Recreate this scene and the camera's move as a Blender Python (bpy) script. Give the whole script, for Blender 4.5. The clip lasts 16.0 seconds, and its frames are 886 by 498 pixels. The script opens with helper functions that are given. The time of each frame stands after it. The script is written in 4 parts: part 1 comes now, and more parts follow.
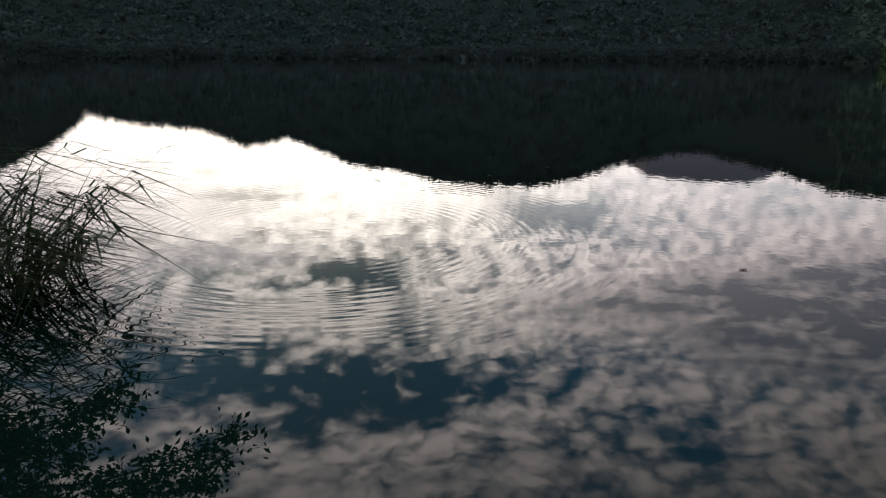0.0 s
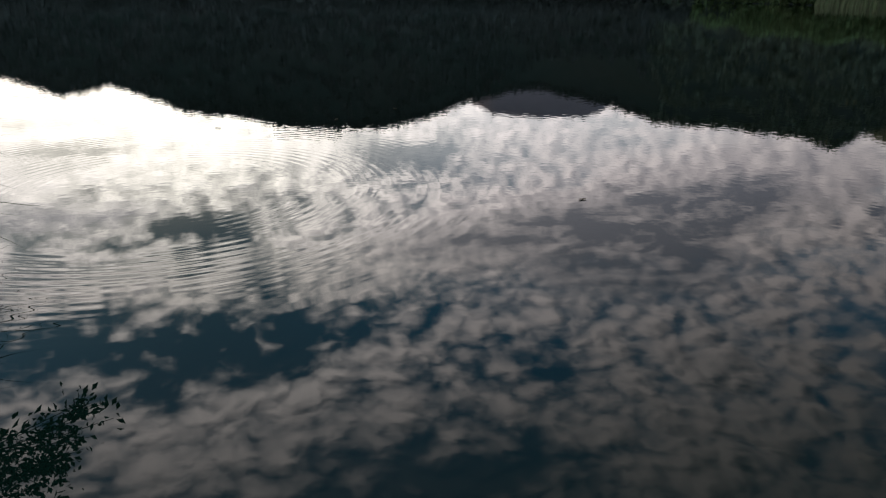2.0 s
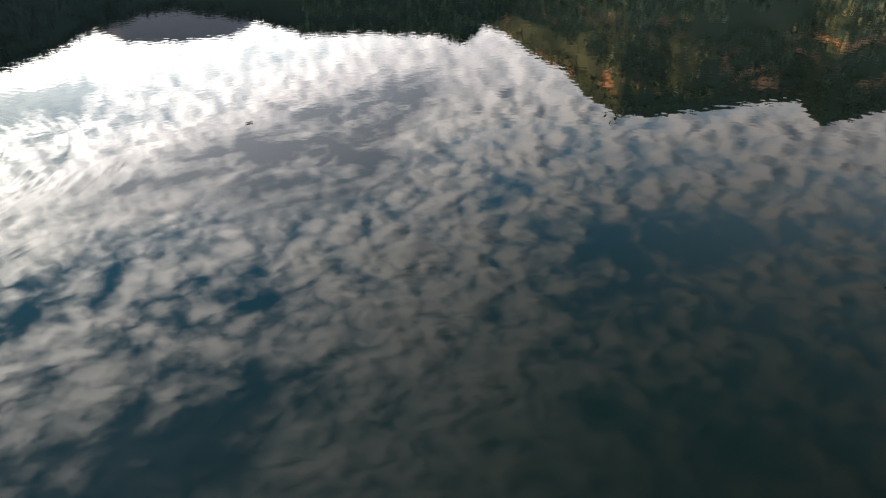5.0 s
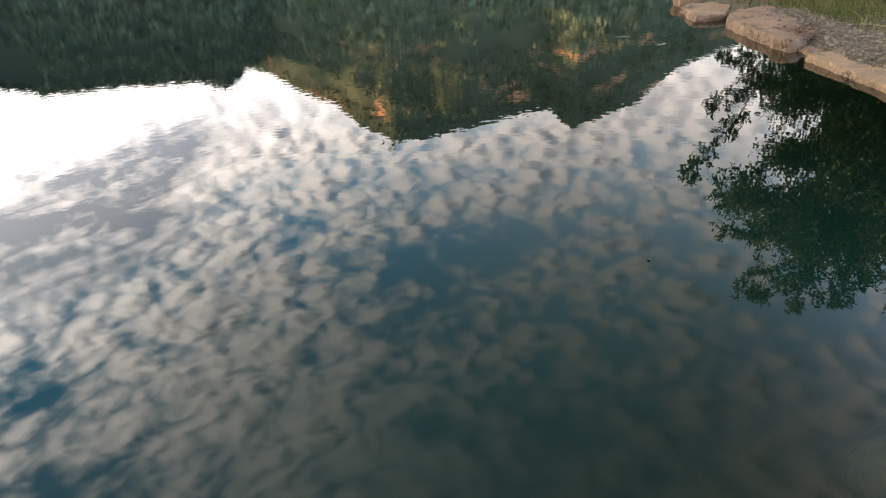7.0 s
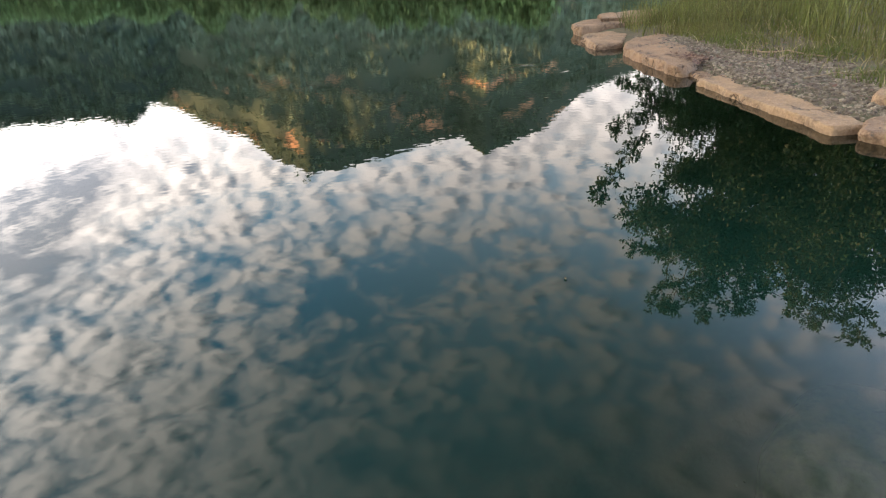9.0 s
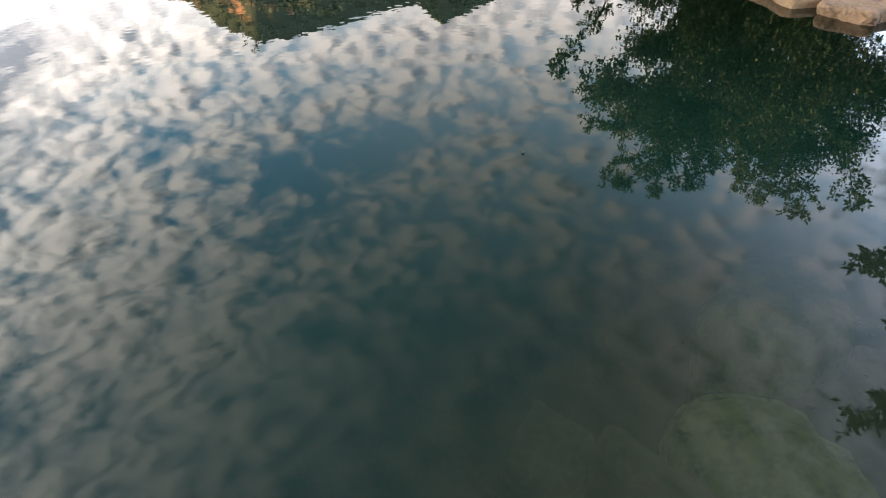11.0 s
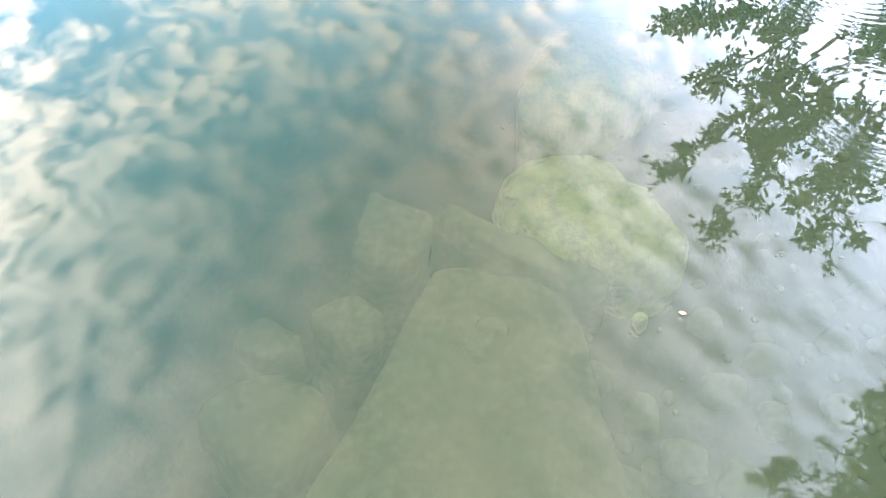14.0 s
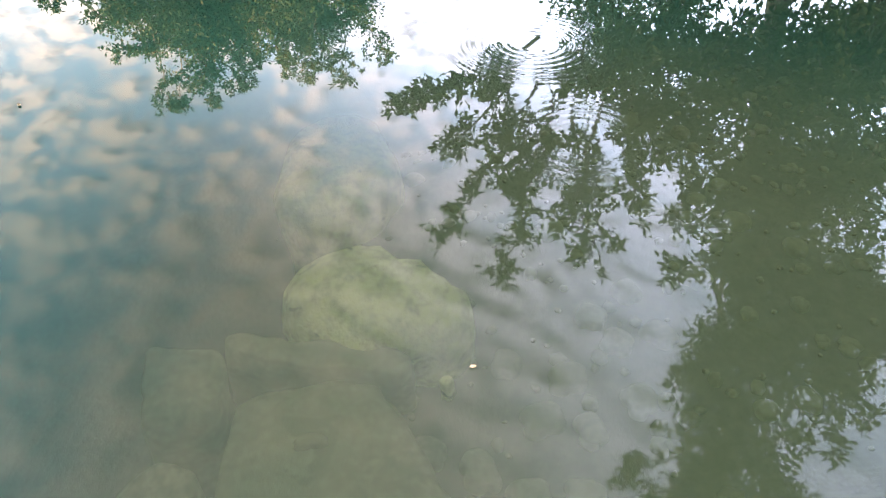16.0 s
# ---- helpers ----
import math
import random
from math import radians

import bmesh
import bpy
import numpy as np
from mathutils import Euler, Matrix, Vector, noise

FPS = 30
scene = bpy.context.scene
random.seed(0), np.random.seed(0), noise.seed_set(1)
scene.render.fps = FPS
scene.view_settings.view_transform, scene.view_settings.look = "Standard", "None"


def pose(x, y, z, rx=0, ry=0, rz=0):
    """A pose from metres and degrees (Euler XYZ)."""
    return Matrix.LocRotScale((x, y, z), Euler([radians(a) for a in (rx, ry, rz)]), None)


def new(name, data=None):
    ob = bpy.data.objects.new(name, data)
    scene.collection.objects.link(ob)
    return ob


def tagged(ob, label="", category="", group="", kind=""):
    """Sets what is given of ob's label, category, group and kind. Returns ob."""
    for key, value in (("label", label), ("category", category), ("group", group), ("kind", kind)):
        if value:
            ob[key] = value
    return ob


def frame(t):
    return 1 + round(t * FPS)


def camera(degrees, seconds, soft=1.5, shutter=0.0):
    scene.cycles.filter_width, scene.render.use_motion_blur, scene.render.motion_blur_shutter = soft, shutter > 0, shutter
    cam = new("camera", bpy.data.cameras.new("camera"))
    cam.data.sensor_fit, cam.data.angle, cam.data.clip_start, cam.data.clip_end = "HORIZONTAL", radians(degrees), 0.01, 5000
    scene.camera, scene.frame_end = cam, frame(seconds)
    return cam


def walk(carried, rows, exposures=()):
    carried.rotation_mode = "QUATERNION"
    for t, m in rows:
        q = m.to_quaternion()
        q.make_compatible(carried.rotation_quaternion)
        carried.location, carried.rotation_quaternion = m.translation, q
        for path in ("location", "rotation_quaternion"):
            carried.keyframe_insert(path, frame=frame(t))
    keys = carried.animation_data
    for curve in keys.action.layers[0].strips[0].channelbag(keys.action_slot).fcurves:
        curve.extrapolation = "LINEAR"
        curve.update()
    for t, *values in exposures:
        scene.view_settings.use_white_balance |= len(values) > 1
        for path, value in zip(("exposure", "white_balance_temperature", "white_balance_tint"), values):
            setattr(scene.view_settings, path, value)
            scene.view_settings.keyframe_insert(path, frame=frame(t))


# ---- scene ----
cam = camera(66.26, 16.0, soft=1.2)
PATH = [
    (0.0, pose(0.000, 0.000, 1.650, 74.10, -0.29, 0.08)),
    (0.5, pose(0.000, 0.000, 1.650, 71.92, -0.32, -1.67)),
    (1.0, pose(0.000, 0.000, 1.650, 70.78, -0.10, -4.91)),
    (1.5, pose(0.000, 0.000, 1.650, 69.90, -0.20, -8.38)),
    (2.0, pose(0.000, 0.000, 1.650, 69.42, -0.43, -12.70)),
    (2.5, pose(0.000, 0.000, 1.650, 67.50, -0.34, -15.54)),
    (3.0, pose(0.000, 0.000, 1.650, 65.02, 0.01, -21.03)),
    (3.5, pose(0.000, 0.000, 1.650, 63.32, 0.14, -26.13)),
    (4.0, pose(0.000, 0.000, 1.650, 62.75, 0.11, -30.81)),
    (4.5, pose(0.000, 0.000, 1.650, 62.63, 0.22, -35.97)),
    (7.0, pose(0.000, 0.000, 1.650, 65.02, 2.29, -60.75)),
    (7.5, pose(0.000, 0.000, 1.650, 66.34, 2.36, -64.31)),
    (8.0, pose(0.000, 0.000, 1.650, 68.17, 1.88, -67.01)),
    (10.5, pose(0.000, 0.000, 1.650, 60.92, 1.19, -70.37)),
    (11.0, pose(-0.051, -0.009, 1.662, 56.59, 0.57, -71.31)),
    (11.5, pose(-0.100, 0.015, 1.649, 50.74, -0.59, -71.74)),
    (12.0, pose(-0.101, 0.016, 1.641, 45.64, -1.35, -72.21)),
    (12.5, pose(-0.094, 0.001, 1.621, 42.25, -1.25, -72.92)),
    (13.0, pose(-0.082, -0.013, 1.598, 40.34, -0.98, -76.25)),
    (13.5, pose(-0.070, -0.040, 1.591, 39.66, -1.47, -82.62)),
    (14.0, pose(-0.081, -0.085, 1.598, 40.97, -1.32, -86.74)),
    (14.5, pose(-0.092, -0.107, 1.608, 41.68, -1.44, -92.10)),
    (15.0, pose(-0.097, -0.128, 1.612, 43.71, -1.09, -99.04)),
    (15.5, pose(-0.100, -0.166, 1.628, 47.16, -0.37, -105.28)),
    (16.0, pose(-0.108, -0.199, 1.646, 48.93, 0.22, -110.68)),
]
# seconds, stops, white balance
EXPOSURES = [(0.0, 1.18, 6000, 11), (1.5, 1.12, 5950, 9), (2.5, 1.08, 5750, 7), (3.5, 1.45, 5600, 3), (5.0, 2.28, 5850, 3), (7.0, 3.25, 6150, 5), (8.0, 3.45, 6150, 5),
             (10.5, 3.45, 6050, 3), (11.0, 3.5, 6050, 3), (11.5, 4.25, 6250, 7), (12.0, 5.65, 6350, 11), (12.5, 6.0, 6300, 12), (13.0, 6.22, 6300, 12), (13.5, 6.38, 6400, 12),
             (14.0, 6.35, 6550, 11), (14.5, 6.45, 6800, 12), (15.0, 6.3, 6850, 14), (15.5, 5.9, 6850, 14), (16.0, 5.65, 6800, 15)]
walk(cam, PATH, EXPOSURES)

# ---- light: evening sky with broken cloud, sun low behind the western ridge ----
SUN_AZ, SUN_EL = -15.0, 5.9          # degrees east of the y axis, degrees up
SUN = Vector((math.sin(radians(SUN_AZ)) * math.cos(radians(SUN_EL)),
              math.cos(radians(SUN_AZ)) * math.cos(radians(SUN_EL)), math.sin(radians(SUN_EL))))
lamp = bpy.data.lights.new("sun", "SUN")
lamp.energy, lamp.angle, lamp.color = 4.0, radians(0.6), (1.0, 0.56, 0.28)
sun = new("sun", lamp)
sun.matrix_world = Matrix.Translation((0, 0, 200)) @ SUN.to_track_quat("Z", "Y").to_matrix().to_4x4()


class Nodes:
    """Short hand for a node tree."""

    def __init__(self, tree):
        self.tree = tree
        tree.nodes.clear()

    def add(self, kind, inputs=(), **props):
        node = self.tree.nodes.new("ShaderNode" + kind)
        for key, value in props.items():
            setattr(node, key, value)
        for key, value in dict(inputs).items():
            if isinstance(value, bpy.types.NodeSocket):
                self.tree.links.new(value, node.inputs[key])
            elif value is not None:
                node.inputs[key].default_value = value
        return node

    def math(self, op, a, b=None, c=None, clamp=False):
        ins = {0: a}
        if b is not None:
            ins[1] = b
        if c is not None:
            ins[2] = c
        return self.add("Math", ins, operation=op, use_clamp=clamp).outputs[0]

    def vec(self, op, a, b=None, out=0):
        return self.add("VectorMath", {0: a} if b is None else {0: a, 1: b}, operation=op).outputs[out]

    def noise(self, vector, scale, detail=4.0, rough=0.5, lac=2.0, distort=0.0):
        return self.add("TexNoise", {"Vector": vector, "Scale": scale, "Detail": detail, "Roughness": rough,
                                     "Lacunarity": lac, "Distortion": distort}).outputs[0]

    def ramp(self, fac, lo, hi, to_lo=0.0, to_hi=1.0, kind="SMOOTHSTEP"):
        return self.add("MapRange", {"Value": fac, "From Min": lo, "From Max": hi, "To Min": to_lo, "To Max": to_hi},
                        interpolation_type=kind).outputs[0]

    def mix(self, fac, a, b):
        node = self.add("Mix", {0: fac}, data_type="RGBA")
        for key, value in ((6, a), (7, b)):
            if isinstance(value, bpy.types.NodeSocket):
                self.tree.links.new(value, node.inputs[key])
            else:
                node.inputs[key].default_value = (*value, 1.0) if len(value) == 3 else value
        return node.outputs[2]


def sky():
    world = bpy.data.worlds.new("sky")
    scene.world = world
    world.use_nodes = True
    n = Nodes(world.node_tree)
    way = n.add("TexCoord").outputs["Generated"]
    way = n.vec("NORMALIZE", way)
    xyz = n.add("SeparateXYZ", {0: way})
    up = n.math("MAXIMUM", xyz.outputs[2], 0.0)
    over = n.math("ADD", up, 0.10)
    px, py = n.math("DIVIDE", xyz.outputs[0], over), n.math("DIVIDE", xyz.outputs[1], over)
    flat = n.add("CombineXYZ", {0: px, 1: py}).outputs[0]
    # wander a little, so that no edge is a plain oval
    wob = n.add("TexNoise", {"Vector": flat, "Scale": 2.2, "Detail": 3.0}).outputs[1]
    wob = n.vec("SCALE", n.vec("SUBTRACT", wob, (0.5, 0.5, 0.5)))
    wob.node.inputs["Scale"].default_value = 0.12
    flat2 = n.vec("ADD", flat, wob)

    def blobs(rows):
        total = None
        for x, y, rx, ry, turn, amount in rows:
            c, s = math.cos(radians(turn)), math.sin(radians(turn))
            d = n.vec("SUBTRACT", flat2, (x, y, 0))
            u = n.vec("DOT_PRODUCT", d, (c / rx, s / rx, 0), 1)
            v = n.vec("DOT_PRODUCT", d, (-s / ry, c / ry, 0), 1)
            r = n.math("ADD", n.math("MULTIPLY", u, u), n.math("MULTIPLY", v, v))
            g = n.math("MULTIPLY", n.math("EXPONENT", n.math("MULTIPLY", r, -1.0)), amount)
            total = g if total is None else n.math("ADD", total, g)
        return total

    gaps = blobs([(-0.60, 1.64, 0.36, 0.14, -10, -0.42), (-0.06, 1.56, 0.25, 0.13, 10, -0.42),
                  (-0.31, 2.32, 0.17, 0.14, 0, -0.36), (0.52, 3.0, 0.24, 0.22, 20, -0.36), (-1.0, 3.2, 0.25, 0.14, 30, -0.30), (-1.6, 5.0, 0.5, 0.5, 0, -0.30),
                  (0.57, 1.35, 0.09, 0.07, 0, -0.34), (1.00, 0.36, 0.22, 0.12, -40, -0.14), (0.20, 0.98, 0.42, 0.15, 12, -0.42),
                  (1.50, 0.80, 0.30, 0.16, -35, -0.30), (1.46, -0.12, 0.30, 0.12, 30, -0.10),
                  (0.25, -0.95, 0.25, 0.30, 0, -0.26)])
    banks = blobs([(0.95, 2.16, 0.75, 0.24, 6, 0.62), (1.90, 2.40, 0.75, 0.36, 15, 0.50),
                   (-0.60, 1.90, 0.50, 0.10, 15, 0.16), (-0.15, 1.30, 0.45, 0.12, 20, 0.26),
                   (0.95, 1.28, 0.30, 0.20, 30, 0.14), (0.75, 0.85, 0.40, 0.22, 40, 0.14),
                   (-0.60, 3.20, 1.00, 0.45, 10, 0.12), (1.72, 0.40, 0.16, 0.10, 30, 0.20), (1.80, -0.62, 0.40, 0.18, 20, 0.35),
                   (0.75, -0.55, 0.50, 0.35, 0, 0.16), (2.35, 0.95, 0.55, 0.30, -20, 0.20), (3.2, 0.5, 0.6, 0.5, 0, 0.30), (2.00, 1.75, 0.45, 0.28, 40, 0.26), (1.45, 1.90, 0.40, 0.35, 0, 0.16), (0.82, 1.10, 0.36, 0.26, 30, 0.20), (0.93, -0.23, 0.22, 0.13, 60, 0.26)])
    thick = blobs([(0.95, 2.10, 0.80, 0.28, 6, 0.95), (1.75, 2.28, 0.6, 0.28, 12, 0.55), (1.05, 1.70, 0.38, 0.24, 0, 0.60), (-0.80, 2.46, 0.40, 0.15, 0, 0.7), (1.25, 1.75, 0.40, 0.20, 20, 0.20), (1.60, 0.95, 0.45, 0.30, 0, 0.12), (1.30, 1.95, 0.6, 0.10, 25, 0.30)])
    # the puffs stand up from their layer, so they foreshorten less than the layer does
    def dome(toward_):
        """The vault of the sky rolled out flat, with growing puffs towards the zenith."""
        c = n.add("SeparateXYZ", {0: n.vec("NORMALIZE", toward_)})
        side = n.vec("LENGTH", n.add("CombineXYZ", {0: c.outputs[0], 1: c.outputs[1]}).outputs[0], None, 1)
        ring = n.math("POWER", n.math("DIVIDE", side, n.math("ADD", n.math("MAXIMUM", c.outputs[2], 0.0), 1.0)), 1.8)
        turn = n.math("MULTIPLY", n.math("ARCTAN2", c.outputs[0], c.outputs[1]), 1.1)
        return n.add("CombineXYZ", {0: n.math("MULTIPLY", ring, n.math("SINE", turn)), 1: n.math("MULTIPLY", ring, n.math("COSINE", turn))}).outputs[0]

    plane = dome(way)
    curl = n.vec("SUBTRACT", n.add("TexNoise", {"Vector": plane, "Scale": 22.0, "Detail": 4.0, "Roughness": 0.55}).outputs[1], (0.5, 0.5, 0.5))
    curl = n.vec("SCALE", curl)
    curl.node.inputs["Scale"].default_value = 0.030
    curled = n.vec("ADD", plane, curl)

    def puffs(at):
        """The clouds' own lumps: heaped cells of two sizes, broken up by fine curls."""
        big = n.add("TexVoronoi", {"Vector": at, "Scale": 43.0, "Smoothness": 0.35}, feature="SMOOTH_F1").outputs["Distance"]
        small = n.add("TexVoronoi", {"Vector": at, "Scale": 86.0, "Smoothness": 0.3}, feature="SMOOTH_F1").outputs["Distance"]
        heap = n.math("ADD", n.math("MULTIPLY_ADD", big, -0.85, 0.34), n.math("MULTIPLY_ADD", small, -0.36, 0.14))
        return n.math("ADD", heap, n.math("MULTIPLY_ADD", n.noise(at, 46.0, 4.0, 0.54), 1.25, -0.625))

    here = puffs(curled)
    sunward = n.vec("ADD", dome(n.vec("ADD", way, tuple(SUN * 0.016))), curl)
    slope = n.math("SUBTRACT", here, puffs(sunward))
    broad = n.math("ADD", n.math("MULTIPLY_ADD", n.noise(flat2, 1.4, 2.0, 0.5), 0.4, -0.20), n.math("MULTIPLY_ADD", n.noise(flat2, 4.5, 4.0, 0.55), 0.7, -0.35))
    layer = n.math("ADD", n.math("ADD", broad, 0.86), n.math("MULTIPLY", n.math("ADD", gaps, banks), 1.65))
    # thick banks are drawn out into soft streaks and hide the puffs
    soft = n.math("MINIMUM", n.math("MAXIMUM", thick, 0.0), 1.0)
    drawn = n.add("Mapping", {"Vector": flat2, "Rotation": (0, 0, radians(-24)), "Scale": (1.6, 3.4, 1.0)}).outputs[0]
    streak = n.math("MULTIPLY_ADD", n.noise(drawn, 2.4, 6.0, 0.60, distort=0.6), 4.4, -2.2)
    lively = n.math("MULTIPLY", n.math("MAXIMUM", n.math("MULTIPLY_ADD", soft, -1.1, 1.15), 0.25), n.math("MULTIPLY", n.ramp(up, 0.50, 0.74, 1.0, 0.45), n.ramp(up, 0.15, 0.36, 0.24, 1.0)))
    dens = n.math("ADD", layer, n.math("MULTIPLY", here, lively))
    cover = n.ramp(dens, 0.16, 1.30)
    # a thin veil overhead
    cover = n.add("Mix", {0: n.ramp(up, 0.42, 0.75, 0.0, 0.22), 2: cover, 3: 0.55}).outputs[0]
    # towards the horizon the layers close up
    cover = n.math("MAXIMUM", cover, n.ramp(up, 0.34, 0.05, 0.0, 0.50))
    heavy = n.math("MAXIMUM", n.ramp(dens, 0.75, 1.45, 0.05, 0.45), n.math("MULTIPLY_ADD", n.math("MULTIPLY", streak, soft), -0.50, n.math("MULTIPLY", soft, 0.93)))
    relief = n.math("MULTIPLY", slope, n.math("MAXIMUM", n.math("MULTIPLY_ADD", soft, -1.7, 1.9), 0.5))
    relief = n.math("MULTIPLY", relief, n.ramp(up, 0.15, 0.36, 0.35, 1.0))
    heavy = n.math("SUBTRACT", heavy, relief, clamp=True)
    # the brightest cloud stands a little above the hidden sun
    bright = (SUN + Vector((0.13, 0.0, 0.07))).normalized()
    toward = n.vec("DOT_PRODUCT", way, tuple(bright), 1)
    near = n.math("POWER", n.math("MAXIMUM", toward, 0.0), 20.0)
    wide = n.math("POWER", n.math("MAXIMUM", toward, 0.0), 3.1)
    glow = n.math("ADD", n.math("MULTIPLY_ADD", near, 1.0, 0.16), n.math("MULTIPLY", wide, 1.45))
    glow = n.math("ADD", glow, n.ramp(up, 0.48, 0.14, 0.0, 0.17))
    # away from the sun the sky is paler and lighter
    east = n.ramp(toward, 0.08, -0.50)
    high = n.math("SUBTRACT", 1.0, n.math("MULTIPLY", n.ramp(up, 0.22, 0.70, 0.0, 0.42), n.math("MULTIPLY_ADD", wide, -1.6, 1.0, clamp=True)))
    glow = n.math("MULTIPLY", n.math("MULTIPLY", glow, high), n.math("MULTIPLY_ADD", east, 2.1, 1.0))
    lit = n.mix(near, (0.98, 0.825, 0.735), (1.0, 0.88, 0.71))
    lit = n.mix(east, lit, (0.68, 0.74, 0.99))
    shade = n.mix(wide, (0.22, 0.22, 0.25), (0.25, 0.225, 0.22))
    tone = n.mix(heavy, lit, shade)
    clouds = n.add("Background", {0: tone, 1: n.math("MULTIPLY", glow, CLOUD_LIGHT)})
    air = n.add("TexSky", sky_type="NISHITA", sun_disc=False, sun_elevation=radians(SUN_EL), sun_rotation=radians(SUN_AZ),
                altitude=300.0, air_density=1.0, dust_density=0.6, ozone_density=1.6)
    depth = n.mix(n.ramp(up, 0.10, 0.42), (0.85, 0.88, 0.90), (0.60, 0.78, 0.84))
    depth = n.mix(east, depth, (1.85, 2.05, 2.6))
    tinted = n.add("MixRGB", {0: 1.0, 1: air.outputs[0], 2: depth}, blend_type="MULTIPLY").outputs[0]
    fade = n.math("MULTIPLY", n.ramp(up, 0.10, 0.45, 0.60, 0.95), n.ramp(toward, 0.20, 0.75, 0.62, 1.25))
    pale = n.add("HueSaturation", {"Saturation": fade, "Color": tinted}).outputs[0]
    blue = n.add("Background", {0: pale, 1: n.math("MULTIPLY", n.math("MULTIPLY", n.math("MULTIPLY_ADD", near, -0.70, 1.0), high), SKY_LIGHT)})
    both = n.add("MixShader", {0: cover, 1: blue.outputs[0], 2: clouds.outputs[0]})
    n.add("OutputWorld", {0: both.outputs[0]})


CLOUD_LIGHT, SKY_LIGHT = 1.0, 0.090
sky()


# ---- materials ----
def material(name):
    mat = bpy.data.materials.new(name)
    mat.use_nodes = True
    return mat, Nodes(mat.node_tree)


def surface(name, colours, scale=3.0, fine=30.0, rough=0.85, bump=0.3, bump_dist=0.01, metal=0.0, per_object=0.0,
            per_island=0.0, spots=None, translucent=0.0, contrast=(0.3, 0.7), spec=0.3, cracks=0.0):
    """A rough natural surface: two base colours by broad noise, a third by fine grain."""
    mat, n = material(name)
    at = n.add("TexCoord").outputs["Object"]
    broad = n.ramp(n.noise(at, scale, 5.0, 0.6), *contrast)
    grain = n.noise(at, fine, 6.0, 0.65)
    col = n.mix(broad, colours[0], colours[1])
    col = n.mix(n.ramp(grain, 0.35, 0.75, 0.0, 0.7), col, colours[2])
    if spots:
        mask = n.ramp(n.noise(at, spots[0], 4.0, 0.7, distort=0.6), spots[1], spots[1] + 0.08)
        col = n.mix(mask, col, spots[2])
    if per_object or per_island:
        pick = n.add("ObjectInfo").outputs["Random"] if per_object else n.add("NewGeometry").outputs["Random Per Island"]
        k = per_object or per_island
        hsv = n.add("HueSaturation", {"Color": col, "Value": n.ramp(pick, 0, 1, 1 - k, 1 + k, "LINEAR"),
                                      "Hue": n.ramp(pick, 0, 1, 0.5 - 0.03 * k, 0.5 + 0.03 * k, "LINEAR")})
        col = hsv.outputs[0]
    height = n.math("ADD", n.math("MULTIPLY", grain, 0.5), n.noise(at, scale * 4, 5.0, 0.6))
    if cracks:
        bent = n.vec("ADD", at, n.vec("SCALE", n.add("TexNoise", {"Vector": at, "Scale": 2.6, "Detail": 4.0}).outputs[1]))
        edge = n.add("TexVoronoi", {"Vector": n.vec("MULTIPLY", bent, (1.0, 0.55, 2.5)), "Scale": cracks}, feature="DISTANCE_TO_EDGE").outputs["Distance"]
        line = n.math("MULTIPLY", n.ramp(edge, 0.035, 0.004), n.ramp(n.noise(at, 1.7, 2.0), 0.42, 0.58))
        col = n.mix(n.math("MULTIPLY", line, 0.75), col, (0.035, 0.026, 0.020))
        height = n.math("SUBTRACT", height, n.math("MULTIPLY", line, 1.6))
    nor = n.add("Bump", {"Strength": bump, "Distance": bump_dist, "Height": height}).outputs[0]
    bsdf = n.add("BsdfPrincipled", {"Base Color": col, "Roughness": rough, "Metallic": metal, "Normal": nor})
    bsdf.inputs["Specular IOR Level"].default_value = spec
    shader = bsdf.outputs[0]
    if translucent:
        back = n.add("BsdfTranslucent", {"Color": n.mix(0.22, col, (0.16, 0.24, 0.04))})
        shader = n.add("MixShader", {0: translucent, 1: shader, 2: back.outputs[0]}).outputs[0]
    n.add("OutputMaterial", {0: shader})
    return mat


M_SLAB = surface("pale_sandstone", [(0.240, 0.150, 0.084), (0.120, 0.076, 0.046), (0.33, 0.215, 0.125)], 2.6, 26.0, 0.85, 1.0, 0.03, cracks=1.1,
                 per_object=0.12, spots=(5.0, 0.62, (0.085, 0.065, 0.05)))
M_STONE = surface("sunken_stone", [(0.190, 0.205, 0.140), (0.140, 0.155, 0.105), (0.240, 0.250, 0.180)], 4.0, 34.0, 0.9, 0.3, 0.010, per_object=0.18)
M_ALGAE = surface("algae_covered_stone", [(0.72, 0.76, 0.32), (0.42, 0.48, 0.22), (0.86, 0.87, 0.50)], 11.0, 30.0, 0.9, 0.5, 0.015,
                  spots=(7.0, 0.60, (0.30, 0.36, 0.17)), contrast=(0.38, 0.62))
M_COBBLE = surface("pale_cobble", [(0.240, 0.245, 0.150), (0.140, 0.155, 0.100), (0.300, 0.300, 0.200)], 2.2, 22.0, 0.9, 0.4, 0.012,
                   spots=(5.0, 0.58, (0.17, 0.185, 0.11)))
M_PEBBLE = surface("grey_pebble", [(0.115, 0.088, 0.062), (0.215, 0.170, 0.125), (0.05, 0.040, 0.030)], 6.0, 40.0, 0.85, 0.3, 0.004, per_island=0.45)
M_BED = surface("silty_lake_bed", [(0.088, 0.102, 0.076), (0.060, 0.072, 0.054), (0.120, 0.130, 0.098)], 1.6, 18.0, 0.95, 0.4, 0.015,
                spots=(3.5, 0.60, (0.075, 0.088, 0.06)))
